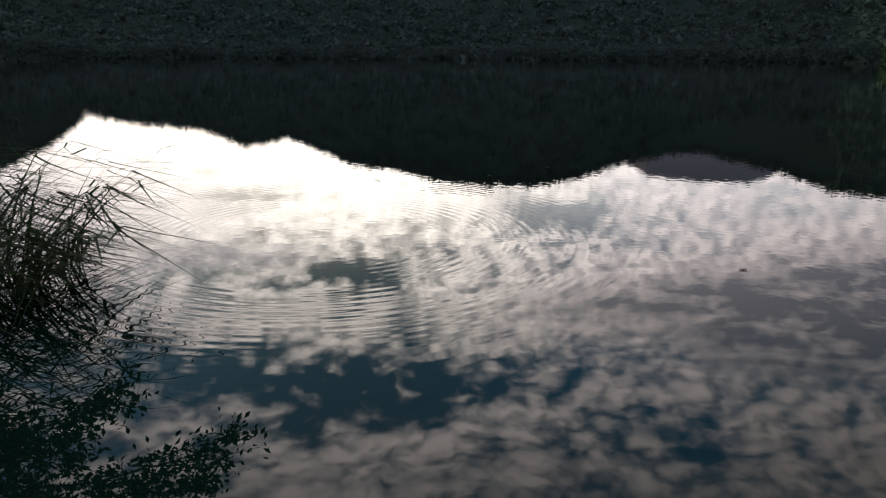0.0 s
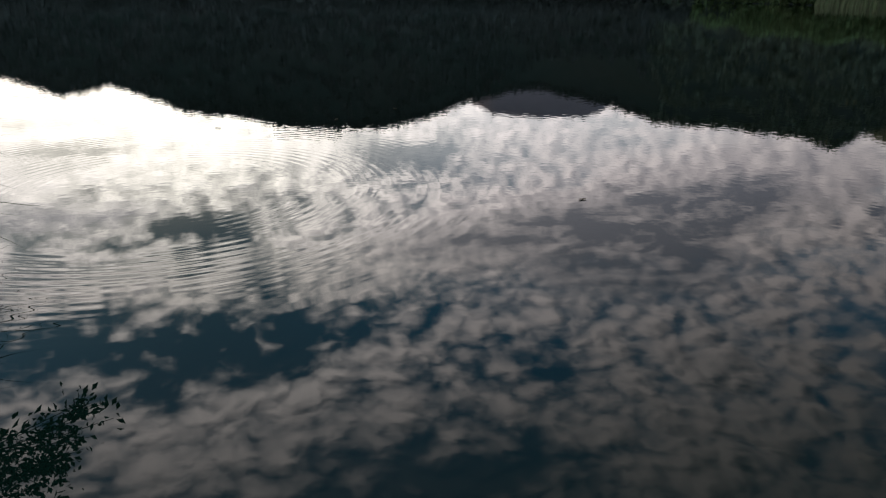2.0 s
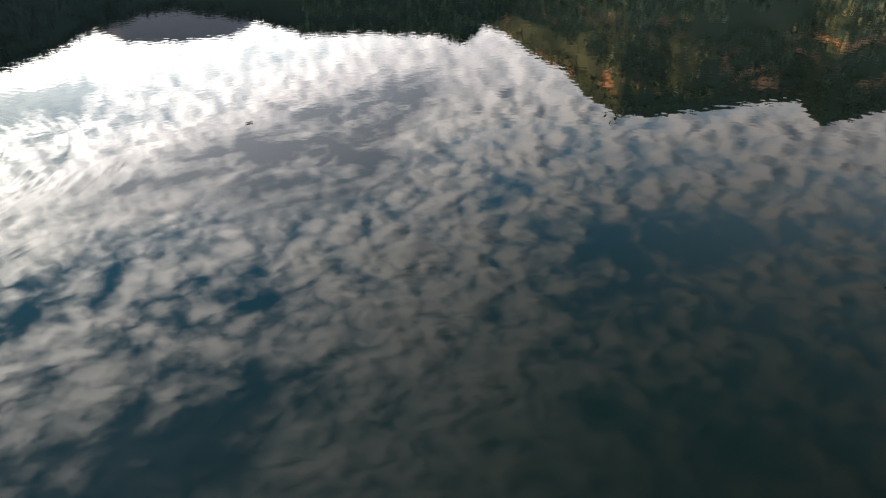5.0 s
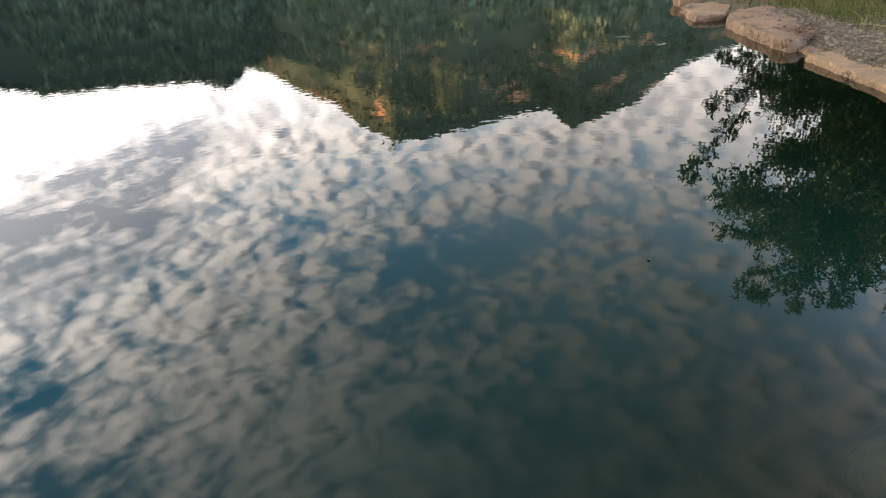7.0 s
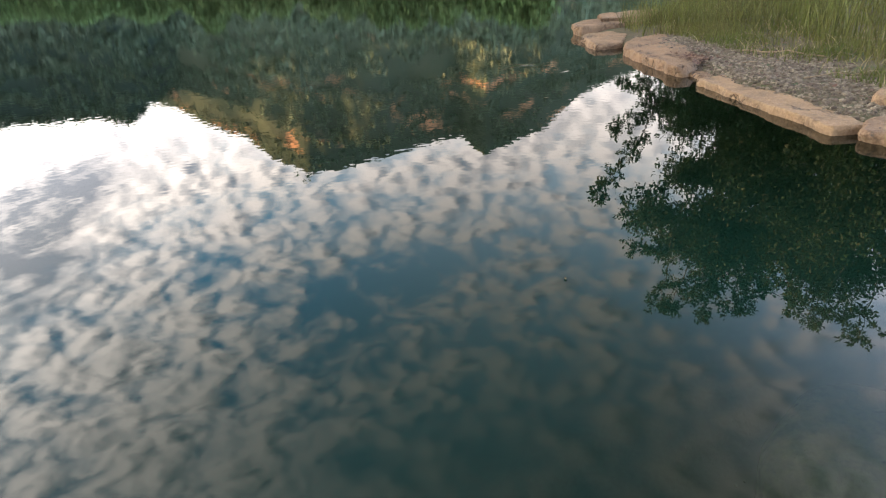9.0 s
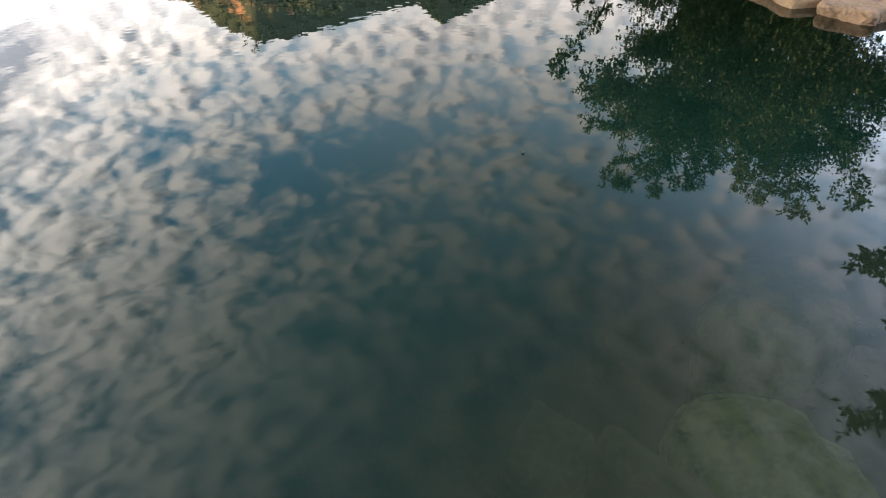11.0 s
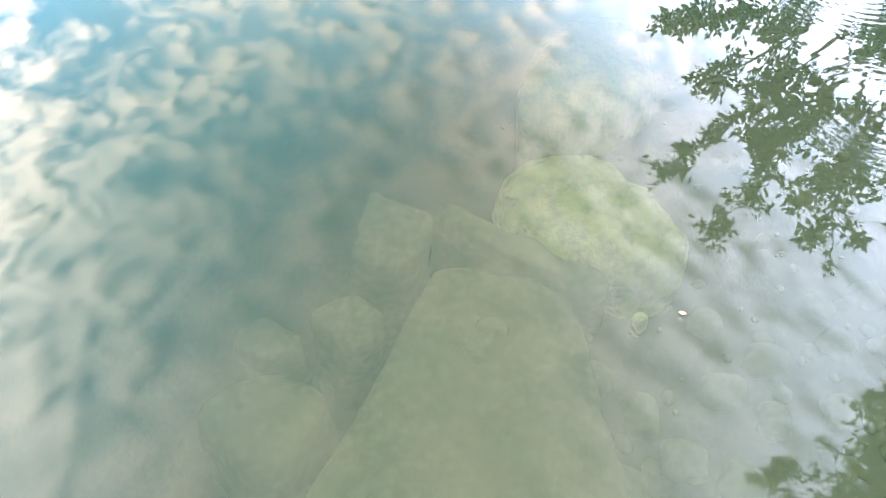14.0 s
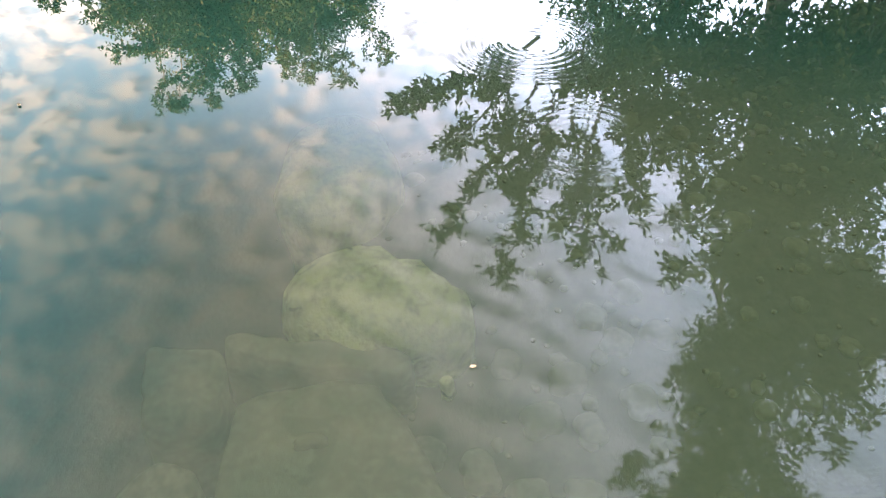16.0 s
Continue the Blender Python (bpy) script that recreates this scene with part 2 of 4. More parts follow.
M_EARTH = surface("bank_earth", [(0.085, 0.064, 0.036), (0.048, 0.048, 0.020), (0.12, 0.092, 0.056)], 1.2, 20.0, 0.95, 0.6, 0.02,
                  spots=(2.5, 0.55, (0.045, 0.06, 0.02)))
M_GRASS = surface("bank_grass", [(0.082, 0.090, 0.017), (0.150, 0.124, 0.040), (0.046, 0.062, 0.011)], 0.8, 6.0, 0.7, 0.0, per_island=0.45, translucent=0.3)
M_REED = surface("dark_reed", [(0.020, 0.038, 0.011), (0.028, 0.038, 0.013), (0.015, 0.029, 0.008)], 2.0, 12.0, 0.7, 0.0, per_island=0.4, translucent=0.06, spec=0.1)
M_LEAF = surface("willow_leaf", [(0.052, 0.064, 0.018), (0.036, 0.050, 0.014), (0.074, 0.084, 0.028)], 1.5, 9.0, 0.55, 0.0, per_island=0.4, translucent=0.3)
M_LEAF2 = surface("alder_leaf", [(0.028, 0.058, 0.022), (0.021, 0.045, 0.017), (0.040, 0.068, 0.026)], 1.5, 9.0, 0.55, 0.0, per_island=0.4, translucent=0.25)
M_BARK = surface("grey_bark", [(0.12, 0.10, 0.08), (0.08, 0.07, 0.055), (0.17, 0.15, 0.12)], 5.0, 40.0, 0.9, 0.8, 0.02)
M_WOOD = surface("bleached_driftwood", [(0.24, 0.17, 0.10), (0.17, 0.12, 0.075), (0.31, 0.24, 0.16)], 8.0, 50.0, 0.85, 0.4, 0.004)
# spots are bare rock, with the low sun's warm light mixed into their orange
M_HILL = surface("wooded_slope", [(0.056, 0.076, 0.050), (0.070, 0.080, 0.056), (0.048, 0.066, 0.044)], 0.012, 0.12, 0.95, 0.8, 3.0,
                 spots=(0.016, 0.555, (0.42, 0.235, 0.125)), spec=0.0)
# darker copy of wooded_slope: the backlit front hill's shade is in the colour
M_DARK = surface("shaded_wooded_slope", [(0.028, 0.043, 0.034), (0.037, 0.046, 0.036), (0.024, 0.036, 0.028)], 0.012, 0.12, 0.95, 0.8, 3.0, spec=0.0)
# distance haze is painted in as a pale base colour
M_FARHILL = surface("hazed_far_ridge", [(0.20, 0.19, 0.19), (0.17, 0.165, 0.165), (0.22, 0.21, 0.205)], 0.004, 0.03, 1.0, 0.3, 6.0, spec=0.0)
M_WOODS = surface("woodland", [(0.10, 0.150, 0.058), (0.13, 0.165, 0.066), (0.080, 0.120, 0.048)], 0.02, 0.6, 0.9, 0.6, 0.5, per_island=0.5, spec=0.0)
# woodland again, darkened to carry the front hill's shade
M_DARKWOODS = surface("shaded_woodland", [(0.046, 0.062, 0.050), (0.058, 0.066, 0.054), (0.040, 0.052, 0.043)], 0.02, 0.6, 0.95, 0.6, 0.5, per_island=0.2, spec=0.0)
# tone between shaded_woodland and woodland, for the hillside's east end
M_MIDWOODS = surface("mid_tone_woodland", [(0.070, 0.098, 0.062), (0.086, 0.102, 0.066), (0.058, 0.080, 0.052)], 0.02, 0.6, 0.95, 0.6, 0.5, per_island=0.5, spec=0.0)
M_SCRUB = surface("hill_scrub", [(0.105, 0.140, 0.090), (0.130, 0.150, 0.10), (0.090, 0.125, 0.080)], 0.02, 0.6, 0.95, 0.6, 0.5, per_island=0.3, spec=0.0)
M_SHORE = surface("shore_reeds", [(0.13, 0.15, 0.06), (0.10, 0.13, 0.05), (0.17, 0.16, 0.08)], 0.05, 2.0, 0.9, 0.0, per_island=0.3)


def water_material():
    """Clear water: a mirror by Fresnel over what lies below, with calm swell and ring ripples."""
    mat, n = material("calm_water")
    at = n.add("TexCoord").outputs["Object"]
    long = n.vec("MULTIPLY", at, (0.35, 1.0, 1.0))
    swell = n.math("MULTIPLY", n.noise(long, 1.1, 2.0, 0.45), 0.0006)
    chop = n.math("MULTIPLY", n.noise(long, 5.0, 2.0, 0.5), 0.00018)
    gust = n.ramp(n.noise(at, 0.12, 2.0), 0.40, 0.62, 0.25, 1.0)
    height = n.math("ADD", swell, n.math("MULTIPLY", chop, gust))
    far = n.ramp(n.vec("LENGTH", at, None, 1), 3.0, 8.0)
    crisp = n.math("MULTIPLY", n.noise(at, 8.5, 1.0, 0.5), n.math("MULTIPLY", far, 0.00048))
    height = n.math("ADD", height, crisp)
    for x, y, wave, inner, outer, high in RINGS:
        d = n.vec("DISTANCE", at, (x, y, 0), 1)
        rise = n.ramp(d, inner * 0.6, inner + 0.05)
        fall = n.ramp(d, outer, outer * 0.55)
        ring = n.math("MULTIPLY", n.math("SINE", n.math("MULTIPLY", d, 2 * math.pi / wave)), n.math("MULTIPLY", rise, fall))
        patchy = n.ramp(n.noise(at, 0.9, 1.0), 0.40, 0.60)
        height = n.math("ADD", height, n.math("MULTIPLY", n.math("MULTIPLY", ring, patchy), high))
    nor = n.add("Bump", {"Strength": 1.0, "Distance": 1.0, "Height": height}).outputs[0]
    mirror = n.add("BsdfGlossy", {"Color": (1, 1, 1, 1), "Roughness": 0.0, "Normal": nor})
    clear = n.add("BsdfTransparent", {"Color": (0.74, 0.80, 0.65, 1)})
    # over the shallow shelf one looks down to the stones, over deep water into green murk
    xyz = n.add("SeparateXYZ", {0: at})
    step = n.math("MULTIPLY_ADD", xyz.outputs[0], 0.38, n.math("MULTIPLY", xyz.outputs[1], 0.92))
    deep = n.math("MAXIMUM", n.ramp(step, 0.58, 1.75), n.ramp(xyz.outputs[0], 2.0, 3.9))
    deep = n.math("MAXIMUM", deep, n.ramp(xyz.outputs[0], 0.0, -1.0))
    # murk colour by place: olive by the shelf, teal past it, darkest far out
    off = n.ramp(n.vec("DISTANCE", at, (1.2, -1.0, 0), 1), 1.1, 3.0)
    murk_colour = n.mix(n.math("MAXIMUM", off, n.ramp(step, 0.45, 1.10)), (0.0125, 0.0190, 0.0106), (0.0036, 0.0142, 0.0096))
    murk_colour = n.mix(n.ramp(n.vec("LENGTH", at, None, 1), 3.2, 7.0), murk_colour, (0.0018, 0.0042, 0.0016))
    murk = n.add("BsdfDiffuse", {"Color": murk_colour})
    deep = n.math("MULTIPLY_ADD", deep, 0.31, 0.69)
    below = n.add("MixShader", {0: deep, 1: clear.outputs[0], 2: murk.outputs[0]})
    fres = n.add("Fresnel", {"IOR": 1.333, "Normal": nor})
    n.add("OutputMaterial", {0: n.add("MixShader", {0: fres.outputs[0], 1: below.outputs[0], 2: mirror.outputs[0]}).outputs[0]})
    return mat


# ring ripples: centre, wave length, inner and outer radius, height
RINGS = [(-1.1, 6.3, 0.11, 1.4, 3.4, 0.00024), (3.15, -1.95, 0.05, 0.12, 0.60, 0.00020),
         (2.15, -1.72, 0.06, 0.16, 0.46, 0.00026), (1.75, -2.3, 0.03, 0.02, 0.12, 0.00030), (11.0, 2.86, 0.16, 0.10, 0.75, 0.0030)]
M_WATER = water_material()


# ---- building helpers ----
def mesh_from(name, verts, faces, mat, smooth=False):
    me = bpy.data.meshes.new(name)
    me.from_pydata([tuple(v) for v in verts], [], faces)
    me.materials.append(mat)
    if smooth:
        me.polygons.foreach_set("use_smooth", [True] * len(me.polygons))
    me.update()
    return me


def part(name, me, parent, label=""):
    ob = new(name, me)
    ob.parent = parent
    return tagged(ob, label)


def interp(x, pairs):
    return float(np.interp(x, [p[0] for p in pairs], [p[1] for p in pairs]))


def polar(az, d, z=0.0):
    return Vector((d * math.sin(radians(az)), d * math.cos(radians(az)), z))


def smooth(a, b, x):
    t = np.clip((x - a) / (b - a), 0, 1)
    return t * t * (3 - 2 * t)


# ---- ground: near bank and lake bed in one sheet ----
BANK = [(60, 6), (30, 2.2), (22, 2.3), (16.6, 3.1), (14.4, 2.2), (12.6, 1.4), (10.6, 0.40), (9.8, 0.15), (7.45, -1.15), (7.0, -1.8),
        (5.9, -3.4), (4.3, -5.2), (2.2, -5.9), (0.6, -4.4), (-0.3, -2.2), (-0.45, -0.6), (-1.2, 1.2), (-3.4, 3.6), (-4.6, 6.2),
        (-9, 10.5), (-30, 30), (-75, 50), (-110, -110), (110, -110), (110, 10)]


def land_distance(px, py):
    """Signed distance to the water's edge: positive on land."""
    best = np.full(px.shape, 1e9)
    inside = np.zeros(px.shape, bool)
    for (ax, ay), (bx, by) in zip(BANK, BANK[1:] + BANK[:1]):
        dx, dy = bx - ax, by - ay
        t = np.clip(((px - ax) * dx + (py - ay) * dy) / (dx * dx + dy * dy), 0, 1)
        best = np.minimum(best, np.hypot(px - ax - t * dx, py - ay - t * dy))
        cross = (ay > py) != (by > py)
        inside ^= cross & (px < (bx - ax) * (py - ay) / (by - ay + 1e-12) + ax)
    return np.where(inside, best, -best)


def ground_height(px, py):
    px, py = np.asarray(px, float), np.asarray(py, float)
    d = land_distance(px, py)
    land = 0.12 * smooth(-0.1, 0.4, d) + 0.10 * smooth(0.5, 4, d) + 0.06 * np.maximum(d - 4, 0) ** 0.9
    step = 0.38 * px + 0.92 * py
    deep = np.maximum(smooth(0.50, 1.05, step), smooth(2.9, 5.5, px))
    bed = -(0.14 * smooth(-0.06, 0.3, -d) + 0.44 * smooth(0.0, 1.2, -d) + 0.28 * smooth(-2.6, -0.7, py) * smooth(0.4, 1.2, -d) + (0.25 + 0.9 * smooth(0.2, 2.0, -d)) * deep + 1.6 * smooth(3, 12, -d))
    return np.where(d > 0, land, bed)


def lumps(px, py):
    """Small unevenness of the ground."""
    return np.array([0.035 * noise.noise(Vector((x, y, 0)) * 0.9) + 0.016 * noise.noise(Vector((x, y, 0)) * 3.7) for x, y in zip(px, py)])


def axis(near, far, fine):
    steps = [0.0]
    while steps[-1] < far:
        s = steps[-1]
        steps.append(s + (fine if s < near else fine * (1 + (s - near) * 0.22)))
    return np.array([-s for s in steps[:0:-1]] + steps)


def build_ground():
    xs, ys = axis(9, 110, 0.16) + 4.0, axis(6, 110, 0.16) - 1.0
    gx, gy = np.meshgrid(xs, ys, indexing="ij")
    gz = ground_height(gx, gy)
    gz += lumps(gx.ravel(), gy.ravel()).reshape(gz.shape)
    n, m = gx.shape
    verts = np.stack([gx, gy, gz], -1).reshape(-1, 3)
    faces = [(i * m + j, (i + 1) * m + j, (i + 1) * m + j + 1, i * m + j + 1) for i in range(n - 1) for j in range(m - 1)]
    me = mesh_from("ground", verts, faces, M_EARTH, True)
    me.materials.append(M_BED)
    idx = np.array([1 if max(verts[q][2] for q in f) < 0.03 else 0 for f in faces])
    me.polygons.foreach_set("material_index", idx)
    tagged(new("ground", me), "earth bank with grass sloping under water to a silty bed", "ground", kind="structure")


build_ground()


def disc(name, z, radius, mat, label, category, ring=64):
    verts = [(0, 0, z)] + [tuple(polar(360 * k / ring, radius, z)) for k in range(ring)]
    faces = [(0, 1 + (k + 1) % ring, 1 + k) for k in range(ring)]
    return tagged(new(name, mesh_from(name, verts, faces, mat)), label, category, kind="structure")


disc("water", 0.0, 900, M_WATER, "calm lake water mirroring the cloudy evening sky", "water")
disc("lake_bed", -3.2, 1500, M_BED, "dark silty bottom of the deep lake", "lake bed")

# ---- far shore, hills ----
SHORE = [(-180, 60), (-75, 75), (-50, 110), (-35, 190), (-20, 300), (0, 320), (25, 260), (40, 170), (55, 135), (70, 110), (80, 75), (88, 60), (110, 60), (180, 60)]
FRONT = [(-180, 4), (-75, 8), (-45, 9), (-33, 7.5), (-29.5, 5.7), (-27.5, 3.9), (-23.8, 4.8), (-19.9, 5.2), (-16, 6.8), (-12.8, 6.1),
         (-10.6, 7.1), (-7.8, 8.4), (-4, 8.9), (-1, 9.8), (3, 10.1), (8, 10.1), (11.6, 9.2), (14.7, 8.0), (18, 7.1), (20.7, 6.8),
         (24.5, 7.6), (27.3, 8.2), (30, 9.1), (36, 9.2), (41, 9.4), (43, 10.1), (44.3, 8.9), (48, 7), (60, 5), (180, 4)]
RIGHT = [(38, 3.0), (43, 7.5), (44.5, 8.7), (46.5, 9.5), (48.6, 11.0), (51, 12.0), (53, 13.8), (56, 15.5), (59.7, 15.3), (65, 14.0), (69, 13.2),
         (71, 14.8), (76, 12.8), (79, 10.1), (81.3, 9.0), (86, 7.0), (100, 6.0), (125, 5.0)]
FAR = [(8, 4), (14.7, 8.1), (17, 9.2), (21, 9.4), (24.7, 9.2), (26.5, 8.3), (28.8, 8.0), (30, 9.3), (36, 8.8), (46, 8), (55, 6)]


def hill_height(profile, foot, ridge, az, s, rough):
    """Height at the share s (0 foot, 1 ridge, above 1 behind) of the way up."""
    base = foot(az) if callable(foot) else foot
    top = ridge * math.tan(radians(interp(az, profile))) + 1.65
    d = base + (ridge - base) * s
    if s <= 1:
        z = -4 + (top + 4) * (0.16 * s + 0.84 * s ** 1.5)
    else:
        z = top * (1 - 0.5 * (s - 1))
    p = polar(az, d)
    bump = noise.fractal(p * (0.011 if ridge < 900 else 0.004), 0.9, 2.1, 5) * top * rough * min(s, 1) * (1 if s < 0.9 or s > 1.02 else 0.06)
    if s == 1.0:
        bump += 0.018 * top * noise.noise(Vector((az * 1.7, ridge * 0.01, 0)))
    return polar(az, d, z + bump)


def build_hill(name, profile, foot, ridge, a0, a1, step, mat, label, rough=0.16):
    cols = int((a1 - a0) / step) + 1
    shares = [k / 22 for k in range(23)] + [1.15, 1.4, 1.7, 2.0]
    verts = [hill_height(profile, foot, ridge, a0 + c * step, s, rough) for c in range(cols) for s in shares]
    m = len(shares)
    faces = [(c * m + k, c * m + k + 1, (c + 1) * m + k + 1, (c + 1) * m + k) for c in range(cols - 1) for k in range(m - 1)]
    return tagged(new(name, mesh_from(name, verts, faces, mat, True)), label, "hill", kind="structure")


def shore(az):
    return interp(az, SHORE)


build_hill("hill_front", FRONT, shore, 520, -180, 180, 0.6, M_DARK, "wooded hillside rising from the far lake shore, shade put into its colours")
build_hill("hill_right", RIGHT, lambda a: shore(a) + 25, 640, 38, 125, 0.4, M_HILL, "wooded hill with bare rock faces, low sunlight put into their orange colour", 0.2)
build_hill("hill_far", FAR, 700, 1700, 8, 55, 0.5, M_FARHILL, "distant mountain ridge with evening haze put into its pale grey colour", 0.06)


def leafy_mesh(name, places, mat, seed, each=24):
    """Trees as loose clumps of small leaf sprays: (place, radius, height)."""
    gen = np.random.default_rng(seed)
    n = len(places)
    mid = np.array([[p[0], p[1], p[2] + h * 0.45] for p, r, h in places])[:, None, :]
    size = np.array([[r, r, h * 0.5] for p, r, h in places])[:, None, :]
    way = gen.normal(0, 1, (n, each, 3))
    way /= np.linalg.norm(way, axis=2, keepdims=True)
    c = mid + way * size * gen.uniform(0.45, 1.1, (n, each, 1))
    spread = gen.normal(0, 1, (n, each, 3, 3)) * size[:, :, None, :] * 0.30
    v = (c[:, :, None, :] + spread).reshape(-1, 3)
    return mesh_from(name, v, np.arange(len(v)).reshape(-1, 3).tolist(), mat)


def build_woods():
    rng = np.random.default_rng(11)
    spots = []
    for _ in range(9500):
        az = rng.uniform(-60, 60)
        s = rng.choice([rng.uniform(0.03, 1.0), rng.uniform(0.94, 1.0)], p=[0.7, 0.3])
        if noise.noise(polar(az, 50 + 100 * s) * 0.03) < -0.25 and s < 0.9:
            continue
        p = hill_height(FRONT, shore, 520, az, s, 0.16)
        h = rng.uniform(3, 6.5) * (0.7 if s > 0.93 else 1.0)
        spots.append((p - Vector((0, 0, 1.5)), rng.uniform(0.45, 0.7) * h, h))
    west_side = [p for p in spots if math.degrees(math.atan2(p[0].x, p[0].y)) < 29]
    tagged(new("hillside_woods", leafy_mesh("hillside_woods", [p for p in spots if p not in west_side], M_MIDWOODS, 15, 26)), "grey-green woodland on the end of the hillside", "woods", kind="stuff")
    tagged(new("hillside_woods", leafy_mesh("hillside_woods", west_side, M_DARKWOODS, 13, 26)), "mixed woodland covering the far hillside, shade put into its colours", "woods", kind="stuff")
    spots = []
    for _ in range(7500):
        az = rng.uniform(42, 100)
        s = rng.choice([rng.uniform(0.02, 1.0), rng.uniform(0.95, 1.0)], p=[0.92, 0.08])
        p = hill_height(RIGHT, lambda a: shore(a) + 25, 640, az, s, 0.2)
        if noise.noise(p * 0.012) > 0.17 and 0.3 < s < 0.95:
            continue
        h = rng.uniform(2.5, 5.5) * (0.6 if s > 0.93 else 1.0)
        spots.append((p - Vector((0, 0, 1.5)), rng.uniform(0.45, 0.7) * h, h))
    tagged(new("hill_woods", leafy_mesh("hill_woods", spots, M_SCRUB, 14, 28)), "green trees and scrub on the steep hill", "woods", kind="stuff")
    for west in (True, False):
        spots = []
        for _ in range(4500 if west else 13000):
            az = rng.uniform(-60, 35) if west else 32 + 44 * rng.random() ** 0.9
            back = rng.uniform(2, 26)
            d = shore(az) + back
            tall = 4.0 + 9.0 * max(0.0, 0.35 + noise.noise(Vector((az * 0.45, 3, 0)))) * (0.6 if west else 1.0)
            h = rng.uniform(0.9, 2.4)
            spots.append((polar(az, d, -0.4 + 0.05 * back + max(0.0, tall - h) * rng.random() ** 0.8), rng.uniform(0.45, 0.7) * h, h))
        # western belt gets the woodland colours that have shade put in
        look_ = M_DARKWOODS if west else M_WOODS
        words = "belt of trees along the far shore, shade put into their dark colours" if west else "belt of fresh green trees along the far shore"
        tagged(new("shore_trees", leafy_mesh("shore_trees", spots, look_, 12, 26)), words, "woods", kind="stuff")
    # pale reeds at the water's edge
    verts, faces = [], []
    for _ in range(6000):
        az = rng.uniform(40, 76)
        p = polar(az, shore(az) + rng.uniform(-2.0, 2.5), -0.2)
        h, w = rng.uniform(1.0, 2.3), 0.22
        side = polar(az + 90 + rng.uniform(-40, 40), w)
        k = len(verts)
        verts += [p - side, p + side, p + side * 0.2 + Vector((rng.uniform(-0.2, 0.2), rng.uniform(-0.2, 0.2), h))]
        faces.append((k, k + 1, k + 2))
    tagged(new("far_reeds", mesh_from("far_reeds", verts, faces, M_SHORE)), "pale green reed belt at the far water's edge", "reeds", kind="stuff")


build_woods()


# ---- stones ----
def stone_mesh(name, corners, z0, z1, mat, seed, rough=0.03, grid=(14, 8, 3), round_=0.35, dome=0.0, oval=0.0):
    """A weathered slab over four corners (in order round it), from z0 to z1, its edges worn round."""
    bm = bmesh.new()
    nu, nv, nw = grid
    a, b, c, d = [Vector((*p, 0)) for p in corners]
    size = min((a - d).length, (b - c).length, 99)
    thick = z1 - z0
    edge = min(0.45 * size, thick) * round_

    def place(u, v, w):
        cu, cv = 2 * u - 1, 2 * v - 1
        u0, v0 = u, v
        u += oval * 0.5 * (cu * math.sqrt(1 - cv * cv / 2) - cu)
        v += oval * 0.5 * (cv * math.sqrt(1 - cu * cu / 2) - cv)
        p = (a * (1 - u) + b * u) * (1 - v) + (d * (1 - u) + c * u) * v
        mid = (a + b + c + d) / 4
        lu, lv, lw = (b - a).length, (d - a).length, thick
        # pull corners in, to round them
        du, dv, dw = min(u0, 1 - u0) * lu, min(v0, 1 - v0) * lv, (1 - w) * lw
        k = [max(0.0, 1 - x / edge) for x in (du, dv, dw)]
        pull = max(0.0, math.sqrt(k[0] ** 2 + k[1] ** 2 + k[2] ** 2) - 1) * edge
        z = z0 + thick * w + dome * (1 - (2 * u - 1) ** 2) * (1 - (2 * v - 1) ** 2) * w
        p = Vector((p.x, p.y, z))
        p += (Vector((mid.x, mid.y, z0)) - p).normalized() * pull * 0.9
        q = p + Vector((seed * 7.3, seed * 3.1, 0))
        wob = Vector((noise.noise(q * 2.3), noise.noise(q * 2.3 + Vector((9, 0, 0))), 0.22 * noise.noise(q * 2.0 + Vector((0, 9, 0)))))
        fine = noise.noise(q * 8.0) * 0.35 + noise.noise(q * 21.0) * 0.16
        p += (wob + Vector((fine, -fine, fine * 0.22))) * rough * 2
        return p

    cache = {}

    def vert(i, j, k):
        key = (i, j, k)
        if key not in cache:
            cache[key] = bm.verts.new(place(i / nu, j / nv, k / nw))
        return cache[key]

    for i in range(nu):
        for j in range(nv):
            bm.faces.new([vert(i, j, nw), vert(i + 1, j, nw), vert(i + 1, j + 1, nw), vert(i, j + 1, nw)])
            bm.faces.new([vert(i, j, 0), vert(i, j + 1, 0), vert(i + 1, j + 1, 0), vert(i + 1, j, 0)])
    for i in range(nu):
        for k in range(nw):
            bm.faces.new([vert(i, 0, k), vert(i + 1, 0, k), vert(i + 1, 0, k + 1), vert(i, 0, k + 1)])
            bm.faces.new([vert(i, nv, k), vert(i, nv, k + 1), vert(i + 1, nv, k + 1), vert(i + 1, nv, k)])
    for j in range(nv):
        for k in range(nw):
            bm.faces.new([vert(0, j, k), vert(0, j, k + 1), vert(0, j + 1, k + 1), vert(0, j + 1, k)])
            bm.faces.new([vert(nu, j, k), vert(nu, j + 1, k), vert(nu, j + 1, k + 1), vert(nu, j, k + 1)])
    bmesh.ops.recalc_face_normals(bm, faces=bm.faces)
    for face in bm.faces:
        face.smooth = True
    me = bpy.data.meshes.new(name)
    bm.to_mesh(me)
    bm.free()
    me.materials.append(mat)
    return me


def stone(name, corners, z0, z1, mat, seed, label, category="stone", group="", **kw):
    return tagged(new(name, stone_mesh(name, corners, z0, z1, mat, seed, **kw)), label, category, group)


